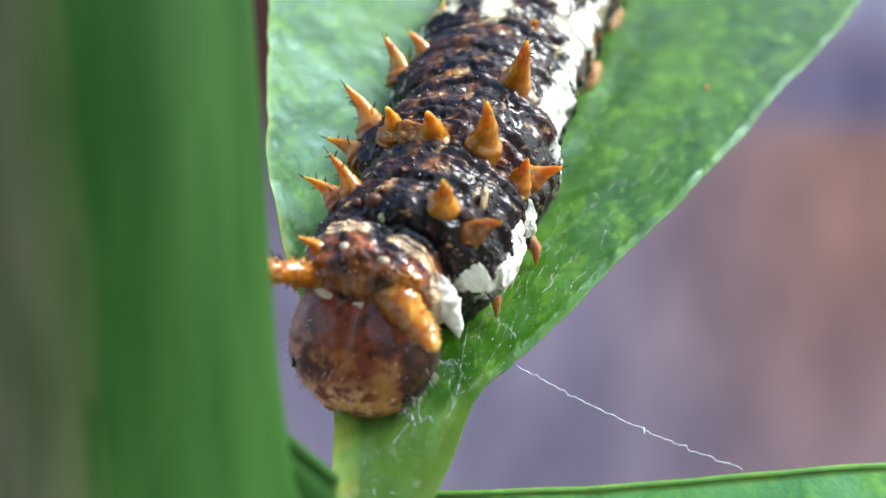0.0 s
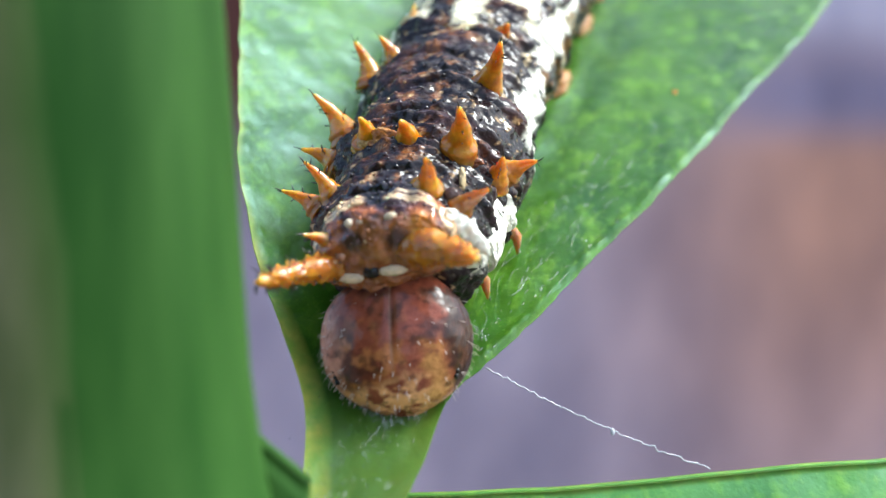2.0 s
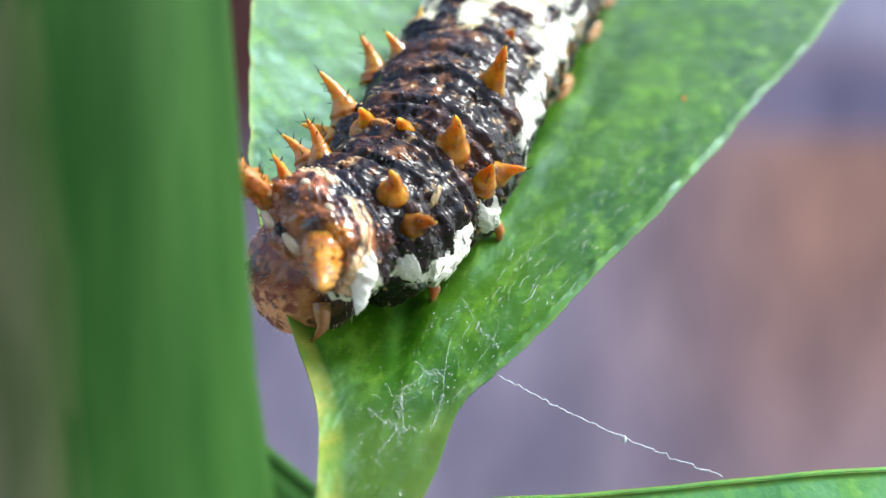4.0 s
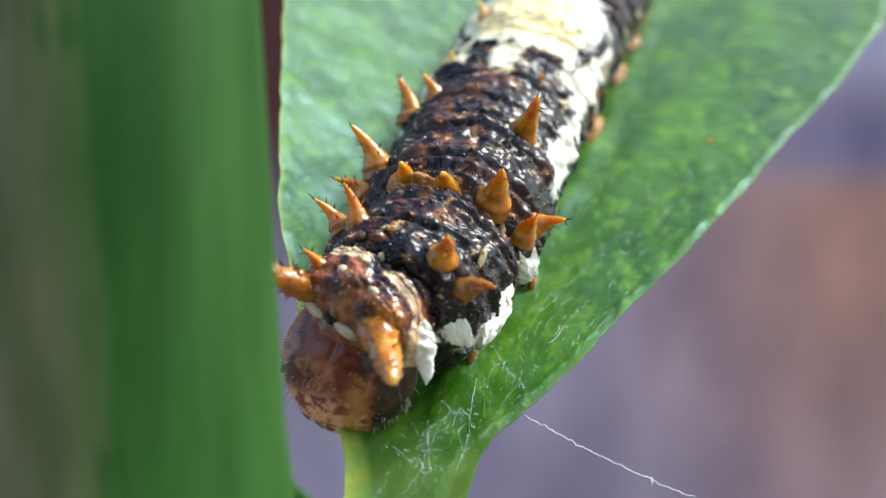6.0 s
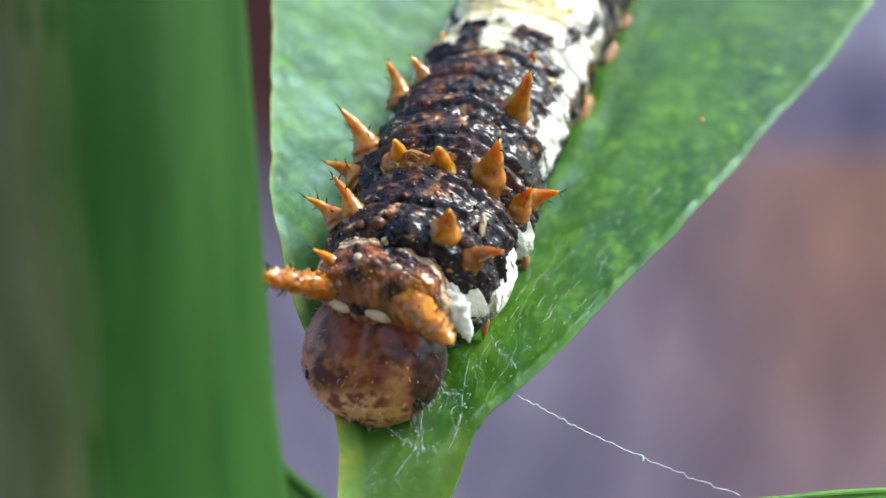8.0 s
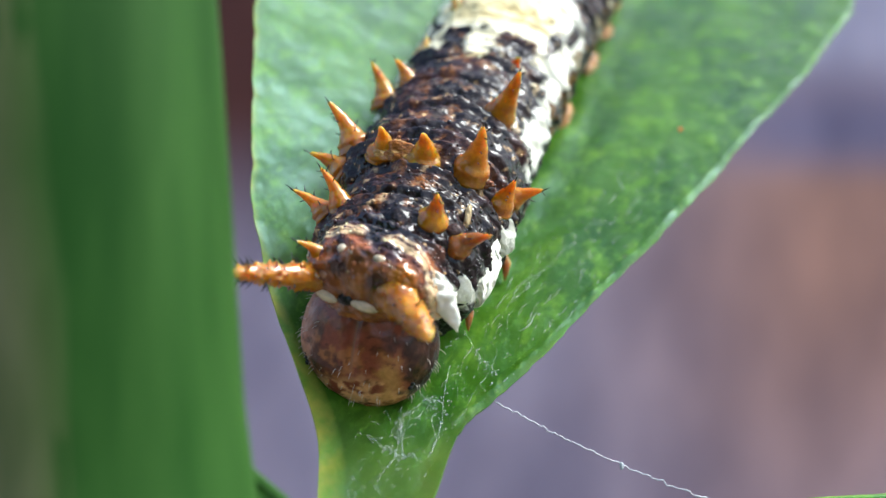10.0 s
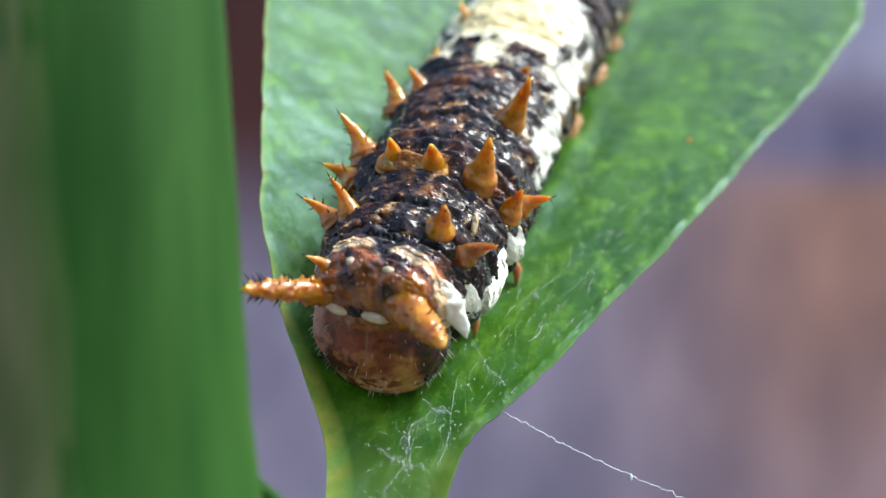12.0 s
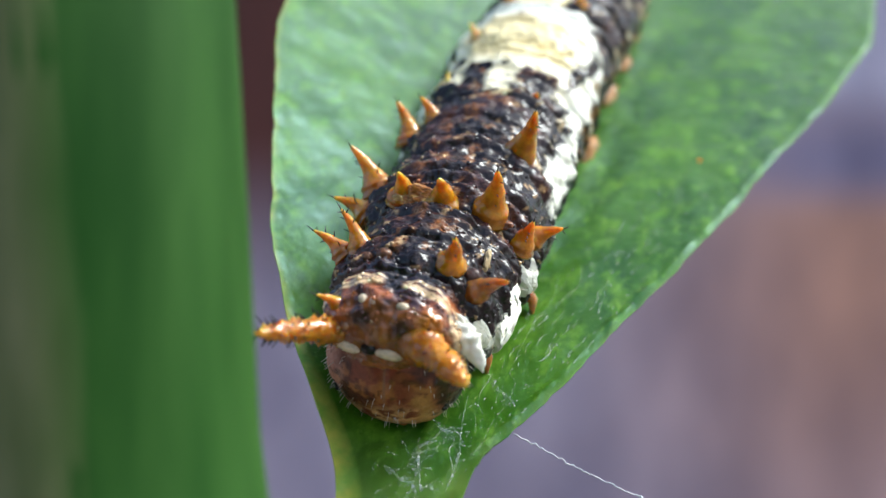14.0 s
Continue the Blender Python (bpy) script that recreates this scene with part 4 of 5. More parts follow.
def build_second_ring():
    ob = ring("second_ring", CENTRE["second_ring"], (2.85, 2.5, 2.2), lambda p, a, t, s: abdomen_tone(p, a, t, s, 2), 15, "ring half dark and half cream")
    spine_on(ob, (1.21, -1.96, 1.55), (1.67, -2.51, 2.37), 0.40, "spine", 3, 805)
    spine_on(ob, (-1.85, -1.12, 1.62), (-1.72, -1.08, 2.12), 0.30, "pale_spine", 0, 806, tones=((0.62, 0.42, 0.16), (0.86, 0.72, 0.36)))
    return ob


def build_saddle():
    ob = ring("saddle_ring", CENTRE["saddle_ring"], (3.0, 2.6, 2.25), lambda p, a, t, s: abdomen_tone(p, a, t, s, 3), 16, "cream saddle ring with dark spots")
    spine_on(ob, (-1.77, -1.45, 1.79), (-1.96, -1.57, 2.34), 0.30, "pale_spine", 0, 812, tones=((0.62, 0.42, 0.16), (0.86, 0.72, 0.36)))
    return ob


def proleg(owner, at, seed):
    """A stout tan proleg: a fleshy foot that grips the leaf."""
    lump(owner, "proleg", at, (0.36, 0.9, 0.36), (0.42, 0.18, 0.05), seed, None, 0.3, pale=(0.52, 0.28, 0.12))


def build_rear():
    """The rings behind the saddle, which run on along the leaf and taper."""
    rear = ((0.1, 13.7, 2.3, 3.0, 4), (0.2, 17.3, 2.2, 2.9, 5), (0.3, 20.7, 2.1, 2.7, 5), (0.4, 23.7, 1.9, 2.4, 5), (0.5, 26.4, 1.7, 2.0, 5), (0.6, 28.7, 1.4, 1.5, 5))
    for i, (x, y, z, r, kind) in enumerate(rear):
        ob = ring("hind_ring", (x, y, z), (r, 2.6, z), lambda p, a, t, s, k=kind: abdomen_tone(p, a, t, s, k), 17 + i, "dark hind ring with pale flecks")
        spine_on(ob, (-r * 0.5, -1.7, z * 0.8), (-r * 0.6, -2.2, z * 0.8 + 0.8), 0.36, "spine", 4, 90 + i)
        spine_on(ob, (r * 0.4, -1.5, z * 0.82), (r * 0.42, -1.9, z * 0.82 + 0.8), 0.40, "spine", 4, 110 + i)
        for side in (-1, 1):
            proleg(ob, (side * (r - 0.42), -0.9, -z + 0.45), 80 + i * 2 + side)


def leg(owner, base, knee, foot):
    p, f = tube([base, (np.array(base) + knee) / 2, knee, (np.array(knee) + foot) / 2, foot], [0.24, 0.21, 0.15, 0.09, 0.02], 14)
    n1 = field(p, 2, 3)
    tone = blend(np.tile((0.34, 0.17, 0.06), (len(p), 1)), (0.16, 0.07, 0.03), step(-0.1, 0.4, n1))
    return part("leg", skin_mesh("leg", p, f, tone, [AMBER]), owner)


head = build_head()
prothorax = build_prothorax()
mesothorax = build_mesothorax()
metathorax = build_metathorax()
front_ring = build_front_ring()
second_ring = build_second_ring()
saddle_ring = build_saddle()
build_rear()
for side in (-1, 1):
    proleg(second_ring, (side * 2.42, 2.1, -1.75), 140 + side)
    proleg(saddle_ring, (side * 2.58, 2.9, -1.8), 142 + side)
set_bristles()
for owner, x, y, low in ((prothorax, 0.5, 0.3, 2.6), (mesothorax, 1.2, 0.3, 2.35), (metathorax, 1.85, -0.2, 2.25)):
    for side in (-1, 1):
        leg(owner, (side * x, y, -low + 0.9), (side * (x + 0.42), y - 0.1, -low + 0.5), (side * (x + 0.45), y - 0.3, -low + 0.08))


# ---- silk
def build_thread():
    """One loose silk thread, from the leaf's margin down to the leaf below."""
    ends = (Vector((1.49028, 23.40000, -4.03663)), Vector((6.74635, 22.45000, -6.28413)))
    rnd = random.Random(8)
    path = []
    for i in range(70):
        q = i / 69
        p = ends[0].lerp(ends[1], q)
        p.z -= 0.13 * math.sin(q * math.pi)
        wob = 0.02 if 0 < i < 69 else 0
        path.append(np.array(p) + np.array([rnd.gauss(0, wob) for _ in range(3)]))
    rad = [0.013 + 0.008 * rnd.random() for _ in path]
    thread = new("silk_thread", skin_mesh("silk_thread", *tube(path, rad, 6), None, [SILK]))
    k = path[39]
    lump(thread, "knot", k + (0, 0, -0.05), (0.05, 0.05, 0.09), (0.8, 0.8, 0.8), 3, SILK, 0.2)
    return tagged(thread, "loose white silk thread stretched between two leaves", "silk thread")


build_thread()


def build_web():
    """Fine silk laid over the leaf's base and along its blade by the caterpillar."""
    rnd = random.Random(21)
    pieces = []
    edge_u = np.linspace(-9, 40, 120)
    edge_v = np.interp(edge_u, *np.array(RIGHT_W).T) + np.interp(edge_u, np.array(SPINE)[:, 0], np.array(SPINE)[:, 1])

    def strand(u, v, du, dv, steps, radius, lift):
        path = []
        bend = rnd.gauss(0, 0.09)
        steps = steps * 2
        for i in range(steps):
            q = i / (steps - 1)
            curl = bend * math.sin(q * math.pi) + 0.012 * math.sin(q * 9 + u)
            uu, vv = u + du * q - dv * curl + rnd.gauss(0, 0.006), v + dv * q + du * curl + rnd.gauss(0, 0.006)
            vv = min(vv, float(np.interp(uu, edge_u, edge_v)) - 0.2)
            path.append(on_leaf(uu, vv, 0.03 + lift * math.sin(q * math.pi) + rnd.random() * 0.04))
        pieces.append(tube(path, [radius * rnd.uniform(0.7, 1.3) for _ in path], 4))

    for _ in range(120):
        u, a = rnd.uniform(-3.5, 1.2), rnd.uniform(0, 6.3)
        ln = rnd.uniform(0.04, 0.22)
        strand(u, min(1.2, max(-0.7, rnd.gauss(0.25, 0.45))), ln * math.sin(a), ln * math.cos(a), 3, rnd.uniform(0.003, 0.008), rnd.random() * 0.06)
    for _ in range(30):
        u = rnd.uniform(-3.2, 4.4)
        v = min(1.2, max(-0.8, rnd.gauss(0.25 + 0.02 * u, 0.5)))
        a = rnd.uniform(-0.6, 2.6)
        ln = rnd.uniform(0.12, 0.9) * rnd.random() ** 0.4
        strand(u, v, ln * math.sin(a), ln * math.cos(a) * 0.5, 7, rnd.choice((0.003, 0.004, 0.005)), rnd.random() * 0.14)
    for _ in range(6):
        u = rnd.uniform(0.8, 4.5)
        strand(u, 0.9 + 0.18 * u + rnd.gauss(0, 0.25), rnd.uniform(0.4, 1.4), rnd.uniform(-0.3, 0.5), 8, 0.004, rnd.random() * 0.15)
    for _ in range(55):
        u = 4.5 + 10.5 * rnd.random() ** 1.2
        v = 1.7 + 0.26 * (u - 4.0) + rnd.gauss(0, 0.6)
        strand(u, v, rnd.uniform(0.12, 0.8), rnd.uniform(0.0, 0.25), 5, rnd.uniform(0.004, 0.009), rnd.random() * 0.05)
    for _ in range(130):
        u = rnd.uniform(1.5, 15)
        v = 1.4 + 0.28 * (u - 3) + rnd.gauss(0, 0.8)
        strand(u, v, rnd.uniform(0.03, 0.12), rnd.uniform(-0.02, 0.06), 2, rnd.uniform(0.006, 0.014), 0.0)
    for _ in range(8):
        u = rnd.uniform(0.2, 5.2)
        strand(u, -0.45 * step(0, 6, np.array(u)) + rnd.gauss(0.2, 0.16), rnd.uniform(0.3, 1.0), rnd.gauss(0, 0.12), 6, 0.004, 0.01)
    for _ in range(240):
        u, v = rnd.uniform(-2.5, 13), rnd.gauss(0.9, 1.0)
        p = on_leaf(u, min(v + 0.12 * max(0, u), float(np.interp(u, edge_u, edge_v)) - 0.15), 0.03)
        r = rnd.uniform(0.007, 0.02)
        pieces.append(tube([p - (0, 0, r), p, p + (0, 0, r)], [r * 0.5, r, r * 0.4], 5))
    for _ in range(6):
        u = rnd.uniform(0.5, 8)
        strand(u, 1.0 + 0.2 * u + rnd.gauss(0, 0.5), rnd.uniform(1.2, 3.2), rnd.uniform(-0.2, 1.0), 12, 0.0032, 0.05)
    mains = (((4.17, 0.68), (3.63, 1.07), (3.25, 1.36), (2.99, 1.72), (2.7, 1.93)),
             ((2.8, 0.68), (1.99, 0.8), (1.5, 0.89), (0.86, 1.06), (0.11, 1.1), (-0.32, 1.1)),
             ((1.69, 0.17), (1.45, 0.45), (1.5, 0.69), (1.46, 0.9)),
             ((0.73, 0.02), (0.43, 0.19), (-0.27, 0.46), (-0.45, 0.56), (-0.28, 0.71), (-0.42, 0.86)),
             ((1.27, 0.39), (0.7, 0.1), (0.2, 0.25), (-0.5, 0.35), (-1.3, 0.2)),
             ((-0.1, -0.4), (-0.3, -0.05), (-0.35, 0.3), (-0.6, 0.5)))
    for run in mains:
        run = np.array(run)
        at = np.linspace(0, len(run) - 1, 14 * len(run))
        us, vs = np.interp(at, range(len(run)), run[:, 0]), np.interp(at, range(len(run)), run[:, 1])
        path = [on_leaf(u + rnd.gauss(0, 0.012), v + rnd.gauss(0, 0.012), 0.06 + rnd.random() * 0.05) for u, v in zip(us, vs)]
        pieces.append(tube(path, [rnd.uniform(0.003, 0.009) for _ in path], 5))
        for u, v in zip(us, vs):
            if rnd.random() < 0.09:
                strand(u, v, rnd.gauss(0, 0.16), rnd.gauss(0, 0.14), 4, rnd.uniform(0.002, 0.005), rnd.random() * 0.08)
            if rnd.random() < 0.3:
                p, r = on_leaf(u + rnd.gauss(0, 0.06), v + rnd.gauss(0, 0.06), 0.07), rnd.uniform(0.012, 0.03)
                pieces.append(tube([p - (0, 0, r), p, p + (0, 0, r)], [r * 0.5, r, r * 0.4], 6))
    for at_u, at_v in ((-0.35, 0.6), (0.5, 0.1), (1.45, 0.85), (2.0, 1.78), (0.95, 1.25)):
        for _ in range(3):
            strand(at_u + rnd.gauss(0, 0.12), at_v + rnd.gauss(0, 0.12), rnd.gauss(0, 0.11), rnd.gauss(0, 0.11), 4, rnd.uniform(0.0025, 0.006), rnd.random() * 0.1)
    pts, faces, _ = joined(pieces)
    web = new("silk_web", skin_mesh("silk_web", pts, faces, None, [WEB]))
    web.matrix_world = in_leaf(0, 0, 0)
    tagged(web, "fine white silk strands and grains spread on the leaf", "silk web", kind="stuff")


build_web()


def build_speck():
    p = on_leaf(17.315 - 0.6, 4.944 + 0.1, 0.0)
    speck = new("mite")
    speck.matrix_world = in_leaf(*p)
    tagged(speck, "tiny orange mite sitting on the green leaf", "mite")
    lump(speck, "body", (0, 0, 0.055), (0.075, 0.10, 0.06), (0.85, 0.16, 0.01), 5, AMBER, 0.1)
    lump(speck, "snout", (0, -0.10, 0.05), (0.035, 0.04, 0.03), (0.6, 0.15, 0.02), 6, AMBER, 0.1)


build_speck()


# ---- movement: the body rings and the head, the camera's subject; the stem sways a little
def motions():
    walk(head, [
        (0, pose(0.000669, -0.008646, 0.001221, -34.09, 3.65, -2.05)),
        (0.5, pose(0.000550, -0.008267, 0.001200, -36.00, 0.90, -3.87)),
        (1, pose(0.000946, -0.008124, 0.001212, -33.99, 0.79, 0.83)),
        (1.5, pose(0.001383, -0.008213, 0.001200, -36.20, 4.70, 6.60)),
        (2, pose(0.001938, -0.008043, 0.001200, -41.18, -6.43, 15.28)),
        (4.3, pose(-0.001616, -0.005857, 0.001314, -44.65, 9.61, -25.60)),
        (4.5, pose(-0.001570, -0.005812, 0.001309, -41.07, 12.24, -25.71)),
        (5, pose(-0.000604, -0.007185, 0.001340, -29.41, 7.02, -15.75)),
        (5.5, pose(-0.000162, -0.007561, 0.001345, -30.55, 4.39, -9.61)),
        (6, pose(-0.000304, -0.007806, 0.001232, -38.04, 5.37, -13.31)),
        (6.5, pose(0.000144, -0.008325, 0.001307, -31.17, 2.92, -7.85)),
        (7, pose(0.000481, -0.008393, 0.001294, -32.56, 0.30, -3.48)),
        (7.5, pose(0.000528, -0.008405, 0.001227, -36.32, -0.03, -3.21)),
        (8, pose(0.000564, -0.007964, 0.001200, -41.38, 2.57, -0.19)),
        (8.2, pose(0.000638, -0.007932, 0.001200, -33.74, -2.18, -0.16)),
        (10.3, pose(0.000593, -0.006924, 0.001290, -24.02, 0.82, -2.63)),
        (10.5, pose(0.000405, -0.006855, 0.001355, -21.84, 1.53, -1.21)),
        (11, pose(0.000491, -0.006745, 0.001353, -20.69, 1.17, -0.48)),
        (11.5, pose(0.000586, -0.006612, 0.001342, -20.65, 0.46, 0.04)),
        (12, pose(0.000549, -0.006638, 0.001500, -9.88, 0.11, 0.12)),
        (12.5, pose(0.000617, -0.006899, 0.001500, -10.69, 0.81, 1.53)),
        (13, pose(0.000771, -0.006925, 0.001500, -9.13, -0.17, 2.01)),
        (13.5, pose(0.000824, -0.006921, 0.001500, -8.95, 0.09, 2.85)),
        (14, pose(0.000807, -0.006946, 0.001500, -8.93, 1.20, 3.53)),
    ])
    walk(prothorax, [
        (0, pose(0.000685, -0.007497, 0.002344, -0.51, 5.53, -1.23)),
        (0.5, pose(0.000605, -0.007171, 0.002386, -1.36, 2.72, -4.65)),
        (1, pose(0.000767, -0.007087, 0.002481, 0.31, 0.69, 1.39)),
        (1.5, pose(0.000806, -0.006830, 0.002529, 3.40, 2.97, 10.57)),
        (2, pose(0.001379, -0.006674, 0.002932, -3.99, -14.98, 17.01)),
        (4.3, pose(-0.000600, -0.006908, 0.003101, -24.61, 19.18, -32.23)),
        (4.5, pose(-0.000614, -0.006692, 0.003061, -19.45, 23.12, -31.48)),
        (5, pose(-0.000027, -0.006976, 0.002672, -4.99, 13.79, -18.81)),
        (5.5, pose(0.000188, -0.007032, 0.002487, -6.41, 8.51, -11.46)),
        (6, pose(0.000109, -0.007177, 0.002489, -7.27, 11.85, -15.53)),
        (6.5, pose(0.000475, -0.007468, 0.002357, -4.00, 6.33, -9.37)),
        (7, pose(0.000742, -0.007482, 0.002384, -4.63, 1.53, -4.47)),
        (7.5, pose(0.000777, -0.007352, 0.002387, -4.02, 1.17, -4.19)),
        (8, pose(0.000649, -0.006914, 0.002417, -7.09, 3.42, 0.78)),
        (8.2, pose(0.000958, -0.007087, 0.002856, 2.90, -2.73, -1.14)),
        (10.3, pose(0.000757, -0.006703, 0.002929, -1.26, 1.78, -3.24)),
        (10.5, pose(0.000678, -0.006702, 0.002884, -3.70, 2.29, -1.28)),
        (11, pose(0.000714, -0.006505, 0.002842, -1.97, 1.66, -0.38)),
        (11.5, pose(0.000764, -0.006429, 0.002907, -1.05, 0.60, 0.16)),
        (12, pose(0.000719, -0.006502, 0.002714, 0.16, 0.13, 0.17)),
        (12.5, pose(0.000669, -0.006621, 0.002462, -0.92, 0.91, 2.12)),
        (13, pose(0.000826, -0.006748, 0.002478, 1.15, -0.46, 2.65)),
        (13.5, pose(0.000893, -0.006688, 0.002503, 1.39, -0.23, 3.80)),
        (14, pose(0.000899, -0.006985, 0.002671, 1.43, 1.17, 4.83)),
    ])
    walk(mesothorax, [
        (0, pose(0.001165, -0.005734, 0.002369, 1.17, -5.07, -3.25)),
        (0.5, pose(0.001089, -0.005535, 0.002421, 0.37, -5.41, -3.45)),
        (1, pose(0.001101, -0.005310, 0.002476, 1.77, -5.54, -1.21)),
        (1.5, pose(0.001170, -0.005245, 0.002528, 3.11, -8.23, 0.99)),
        (2, pose(0.001287, -0.005231, 0.002366, -2.13, -11.40, 6.51)),
        (4.3, pose(0.000021, -0.004652, 0.002419, -0.71, 10.04, -17.18)),
        (4.5, pose(0.000032, -0.004734, 0.002451, -4.10, 12.87, -17.03)),
        (5, pose(0.000481, -0.005136, 0.002393, -1.81, 7.90, -10.06)),
        (5.5, pose(0.000603, -0.005273, 0.002347, -0.54, 5.78, -7.46)),
        (6, pose(0.000659, -0.005545, 0.002369, -1.20, 5.53, -8.72)),
        (6.5, pose(0.000813, -0.005804, 0.002301, -0.52, 3.17, -5.75)),
        (7, pose(0.000928, -0.005854, 0.002308, -0.26, 1.77, -3.79)),
        (7.5, pose(0.000937, -0.005872, 0.002363, -0.31, 1.72, -3.06)),
        (8, pose(0.000910, -0.005459, 0.002427, 0.59, -0.19, -1.45)),
        (8.2, pose(0.000956, -0.005432, 0.002460, 0.55, -1.41, -0.89)),
        (10.3, pose(0.000763, -0.004828, 0.002500, -1.00, -0.27, 0.21)),
        (10.5, pose(0.000693, -0.004812, 0.002474, -0.86, 0.54, 0.25)),
        (11, pose(0.000756, -0.004726, 0.002495, -1.06, -0.24, 0.95)),
        (11.5, pose(0.000777, -0.004675, 0.002545, -0.90, -0.81, 1.08)),
        (12, pose(0.000740, -0.004660, 0.002420, 0.00, -0.00, 0.00)),
        (12.5, pose(0.000805, -0.004927, 0.002343, -0.96, 0.68, -1.77)),
        (13, pose(0.000920, -0.005105, 0.002337, -1.04, -0.38, -1.13)),
        (13.5, pose(0.000991, -0.005075, 0.002353, 0.09, -0.30, -0.10)),
        (14, pose(0.000954, -0.005163, 0.002325, -1.24, -0.42, -1.24)),
    ])
    walk(metathorax, [
        (0, pose(0.001007, -0.002642, 0.002162, -1.81, -5.31, -5.02)),
        (0.5, pose(0.000966, -0.002399, 0.002184, -1.09, -5.98, -4.76)),
        (1, pose(0.000914, -0.002373, 0.002254, -3.12, -3.53, -2.74)),
        (1.5, pose(0.000912, -0.002385, 0.002248, -3.34, -4.71, -2.74)),
        (2, pose(0.001051, -0.002356, 0.002224, 3.13, -7.40, -1.72)),
        (4.3, pose(0.000278, -0.001432, 0.002286, 7.16, 2.95, -6.09)),
        (4.5, pose(0.000317, -0.001385, 0.002282, 6.72, 4.33, -5.39)),
        (5, pose(0.000518, -0.001567, 0.002226, 6.69, 2.72, -2.15)),
        (5.5, pose(0.000482, -0.001696, 0.002238, 6.81, 2.53, -0.29)),
        (6, pose(0.000589, -0.001993, 0.002219, 6.77, 1.59, -0.97)),
        (6.5, pose(0.000657, -0.002117, 0.002175, 7.44, 0.95, -0.94)),
        (7, pose(0.000673, -0.002075, 0.002172, 7.95, 0.83, 0.07)),
        (7.5, pose(0.000681, -0.002088, 0.002204, 8.36, 0.03, -0.07)),
        (8, pose(0.000591, -0.002036, 0.002270, 3.96, 0.74, 2.41)),
        (8.2, pose(0.000576, -0.001936, 0.002265, 4.76, -0.65, 3.21)),
        (10.3, pose(0.000632, -0.001938, 0.002470, -1.78, 1.74, 0.41)),
        (10.5, pose(0.000579, -0.001890, 0.002450, -1.31, 2.25, 0.49)),
        (11, pose(0.000594, -0.001782, 0.002451, -1.58, 1.49, 0.62)),
        (11.5, pose(0.000585, -0.001718, 0.002470, -1.84, 1.17, 1.10)),
        (12, pose(0.000600, -0.001600, 0.002350, 0.00, -0.00, 0.00)),
        (12.5, pose(0.000694, -0.001752, 0.002268, 1.22, -0.45, -0.70)),
        (13, pose(0.000757, -0.001798, 0.002223, 2.16, -1.63, -0.96)),
        (13.5, pose(0.000807, -0.001774, 0.002226, 2.81, -0.97, -0.56)),
        (14, pose(0.000789, -0.001895, 0.002197, 1.39, -1.53, -1.06)),
    ])
    walk(front_ring, [
        (0, pose(0.000525, 0.001253, 0.002119, 4.02, -5.25, -1.31)),
        (0.5, pose(0.000490, 0.001372, 0.002148, 3.02, -5.14, -0.78)),
        (1, pose(0.000489, 0.001431, 0.002161, 2.65, -4.43, -0.07)),
        (1.5, pose(0.000469, 0.001392, 0.002164, 2.80, -4.69, -0.21)),
        (2, pose(0.000549, 0.001033, 0.002166, 1.34, -4.60, -0.29)),
        (4.3, pose(0.000129, 0.001677, 0.002239, 1.95, -0.05, -1.72)),
        (4.5, pose(0.000247, 0.001841, 0.002245, 1.69, 0.90, -4.13)),
        (5, pose(0.000305, 0.001848, 0.002237, 1.42, 0.18, -3.25)),
        (5.5, pose(0.000256, 0.001776, 0.002236, 1.63, 0.20, -2.16)),
        (6, pose(0.000356, 0.001531, 0.002187, 3.31, -0.43, -3.18)),
        (6.5, pose(0.000484, 0.001438, 0.002145, 4.00, -1.42, -3.56)),
        (7, pose(0.000533, 0.001461, 0.002143, 3.68, -2.31, -3.38)),
        (7.5, pose(0.000485, 0.001471, 0.002159, 3.54, -2.01, -3.30)),
        (8, pose(0.000340, 0.001533, 0.002204, 2.51, -1.55, -0.80)),
        (8.2, pose(0.000293, 0.001542, 0.002210, 2.18, -2.23, -0.59)),
        (10.3, pose(0.000316, 0.001810, 0.002246, 0.96, 0.42, 0.90)),
        (10.5, pose(0.000301, 0.001813, 0.002240, 1.21, 0.92, 0.33)),
        (11, pose(0.000308, 0.001826, 0.002239, 0.85, -0.13, 0.55)),
        (11.5, pose(0.000298, 0.001917, 0.002261, 0.20, 0.12, 0.96)),
        (12, pose(0.000320, 0.002000, 0.002250, 0.00, -0.00, 0.00)),
        (12.5, pose(0.000436, 0.001827, 0.002197, 1.39, -0.54, -1.31)),
        (13, pose(0.000489, 0.001757, 0.002174, 1.79, -1.52, -1.74)),
        (13.5, pose(0.000569, 0.001771, 0.002167, 1.73, -1.74, -1.59)),
        (14, pose(0.000573, 0.001674, 0.002147, 2.37, -2.12, -2.09)),
    ])
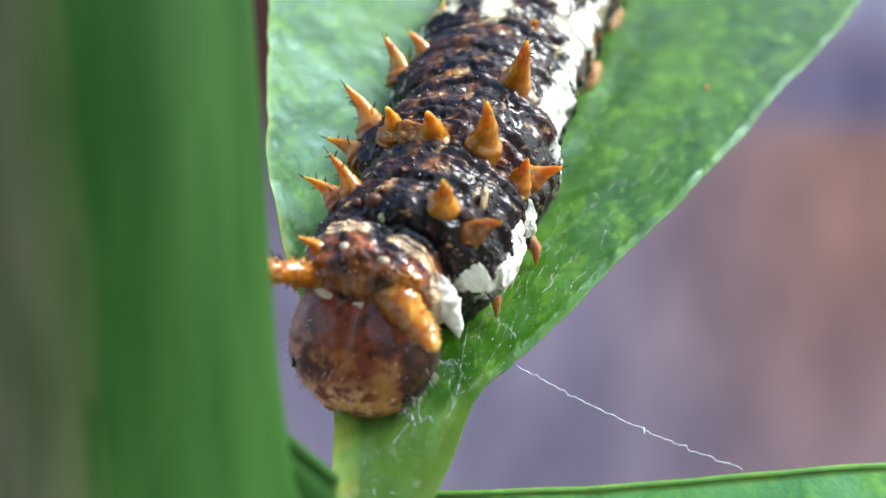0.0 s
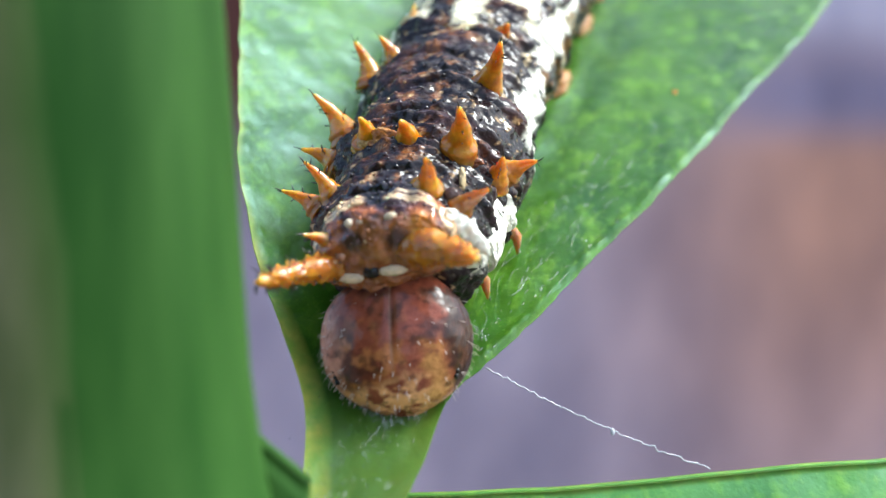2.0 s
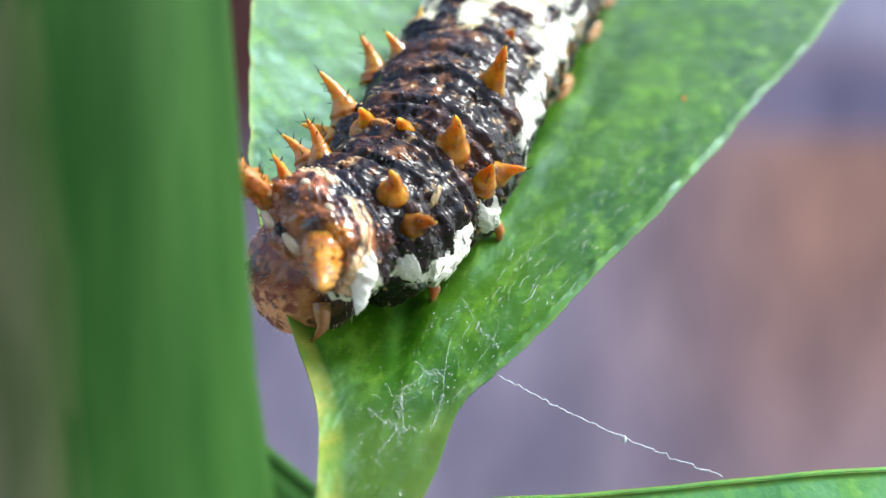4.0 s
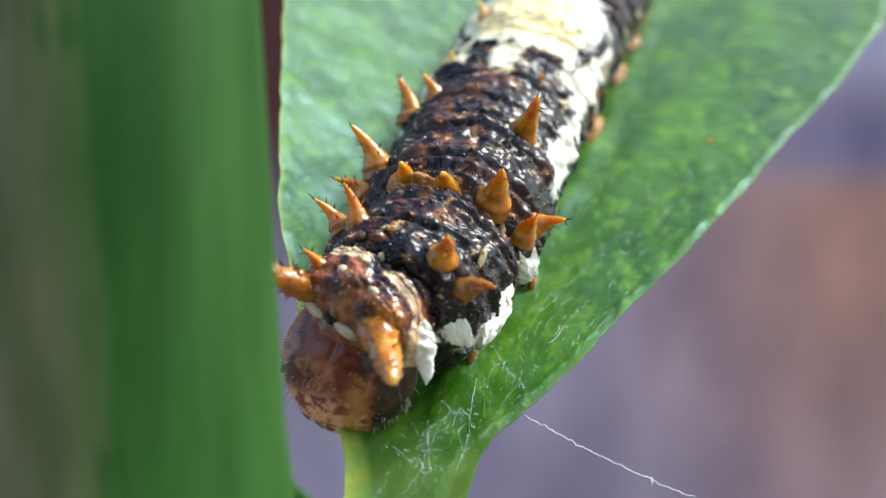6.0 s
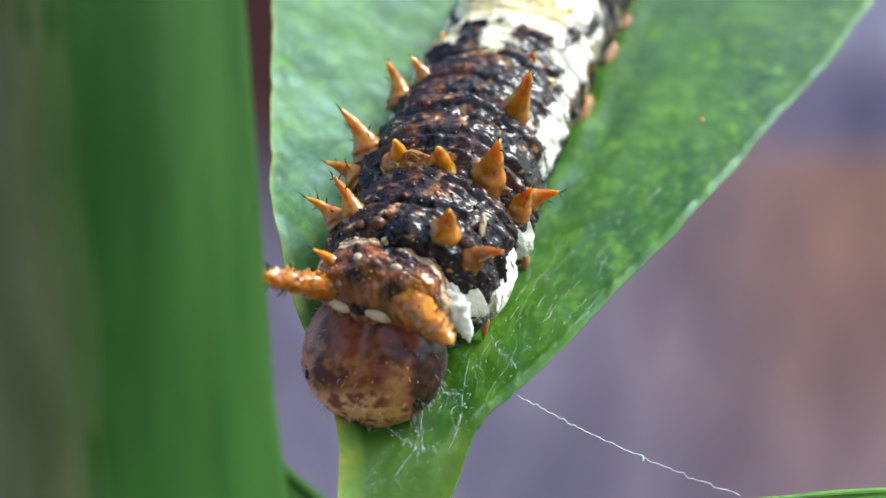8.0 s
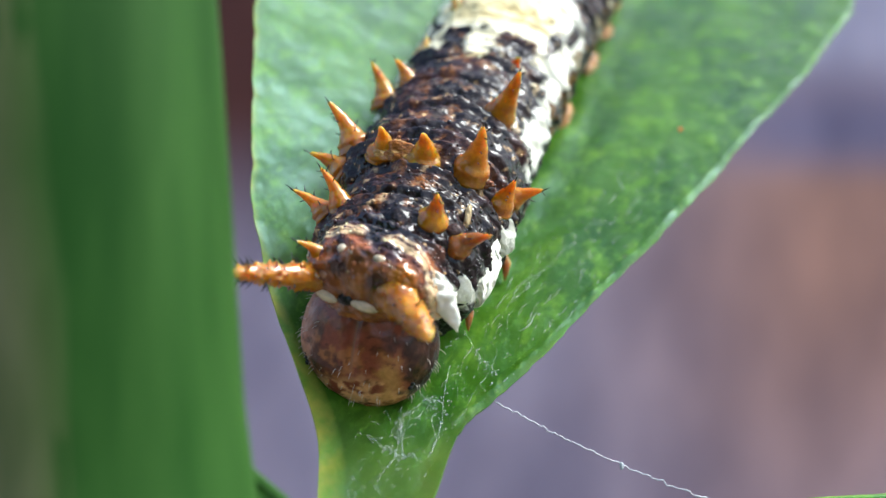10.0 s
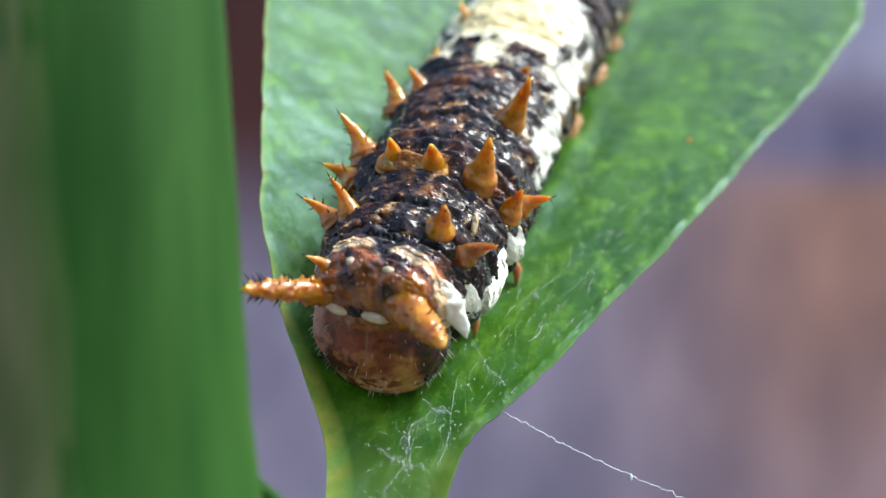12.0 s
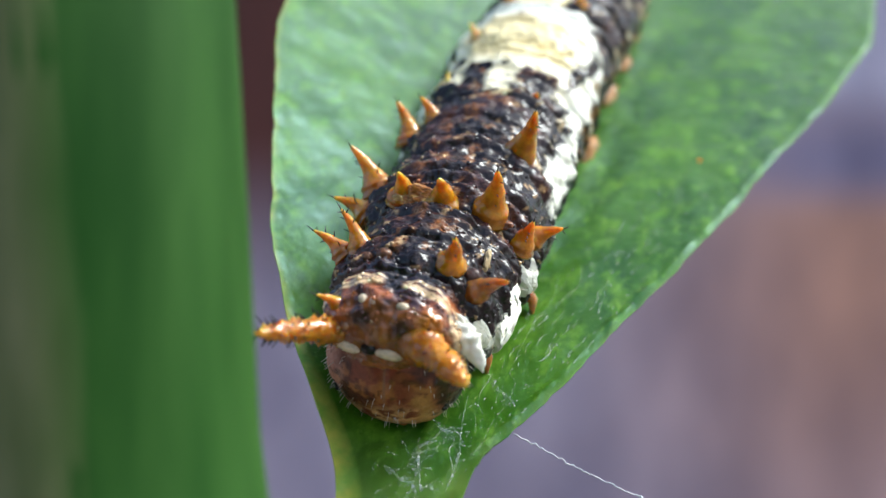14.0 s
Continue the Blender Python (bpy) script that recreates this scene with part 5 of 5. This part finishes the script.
    walk(second_ring, [
        (0, pose(0.000223, 0.005352, 0.002121, 2.39, -3.16, -0.74)),
        (0.5, pose(0.000202, 0.005423, 0.002139, 1.80, -3.09, -0.43)),
        (1, pose(0.000201, 0.005459, 0.002147, 1.59, -2.66, -0.01)),
        (1.5, pose(0.000190, 0.005435, 0.002148, 1.68, -2.82, -0.10)),
        (2, pose(0.000238, 0.005220, 0.002150, 0.80, -2.76, -0.16)),
        (4.3, pose(-0.000015, 0.005606, 0.002193, 1.17, -0.04, -1.03)),
        (4.5, pose(0.000056, 0.005704, 0.002197, 1.02, 0.52, -2.48)),
        (5, pose(0.000091, 0.005709, 0.002192, 0.86, 0.10, -1.95)),
        (5.5, pose(0.000062, 0.005665, 0.002191, 0.98, 0.11, -1.30)),
        (6, pose(0.000122, 0.005518, 0.002162, 1.98, -0.28, -1.91)),
        (6.5, pose(0.000198, 0.005463, 0.002137, 2.39, -0.88, -2.12)),
        (7, pose(0.000228, 0.005477, 0.002136, 2.19, -1.41, -2.01)),
        (7.5, pose(0.000199, 0.005483, 0.002145, 2.11, -1.23, -1.96)),
        (8, pose(0.000112, 0.005520, 0.002172, 1.50, -0.93, -0.47)),
        (8.2, pose(0.000084, 0.005525, 0.002176, 1.31, -1.34, -0.35)),
        (10.3, pose(0.000097, 0.005686, 0.002198, 0.58, 0.25, 0.54)),
        (10.5, pose(0.000088, 0.005688, 0.002194, 0.73, 0.55, 0.19)),
        (11, pose(0.000093, 0.005695, 0.002194, 0.51, -0.08, 0.33)),
        (11.5, pose(0.000087, 0.005750, 0.002207, 0.12, 0.07, 0.58)),
        (12, pose(0.000100, 0.005800, 0.002200, 0.00, -0.00, 0.00)),
        (12.5, pose(0.000169, 0.005696, 0.002168, 0.84, -0.33, -0.79)),
        (13, pose(0.000201, 0.005654, 0.002154, 1.07, -0.92, -1.04)),
        (13.5, pose(0.000250, 0.005662, 0.002150, 1.03, -1.05, -0.95)),
        (14, pose(0.000252, 0.005604, 0.002138, 1.41, -1.28, -1.24)),
    ])
    walk(stem, [
        (0, pose(0.000379, 0, 0)),
        (2, pose(0.000417, 0, 0)),
        (4.5, pose(0.000230, 0, 0)),
        (7, pose(0.000231, 0, 0)),
        (10.5, pose(0.000007, 0, 0)),
        (14, pose(0.000000, 0, 0)),
    ])


motions()
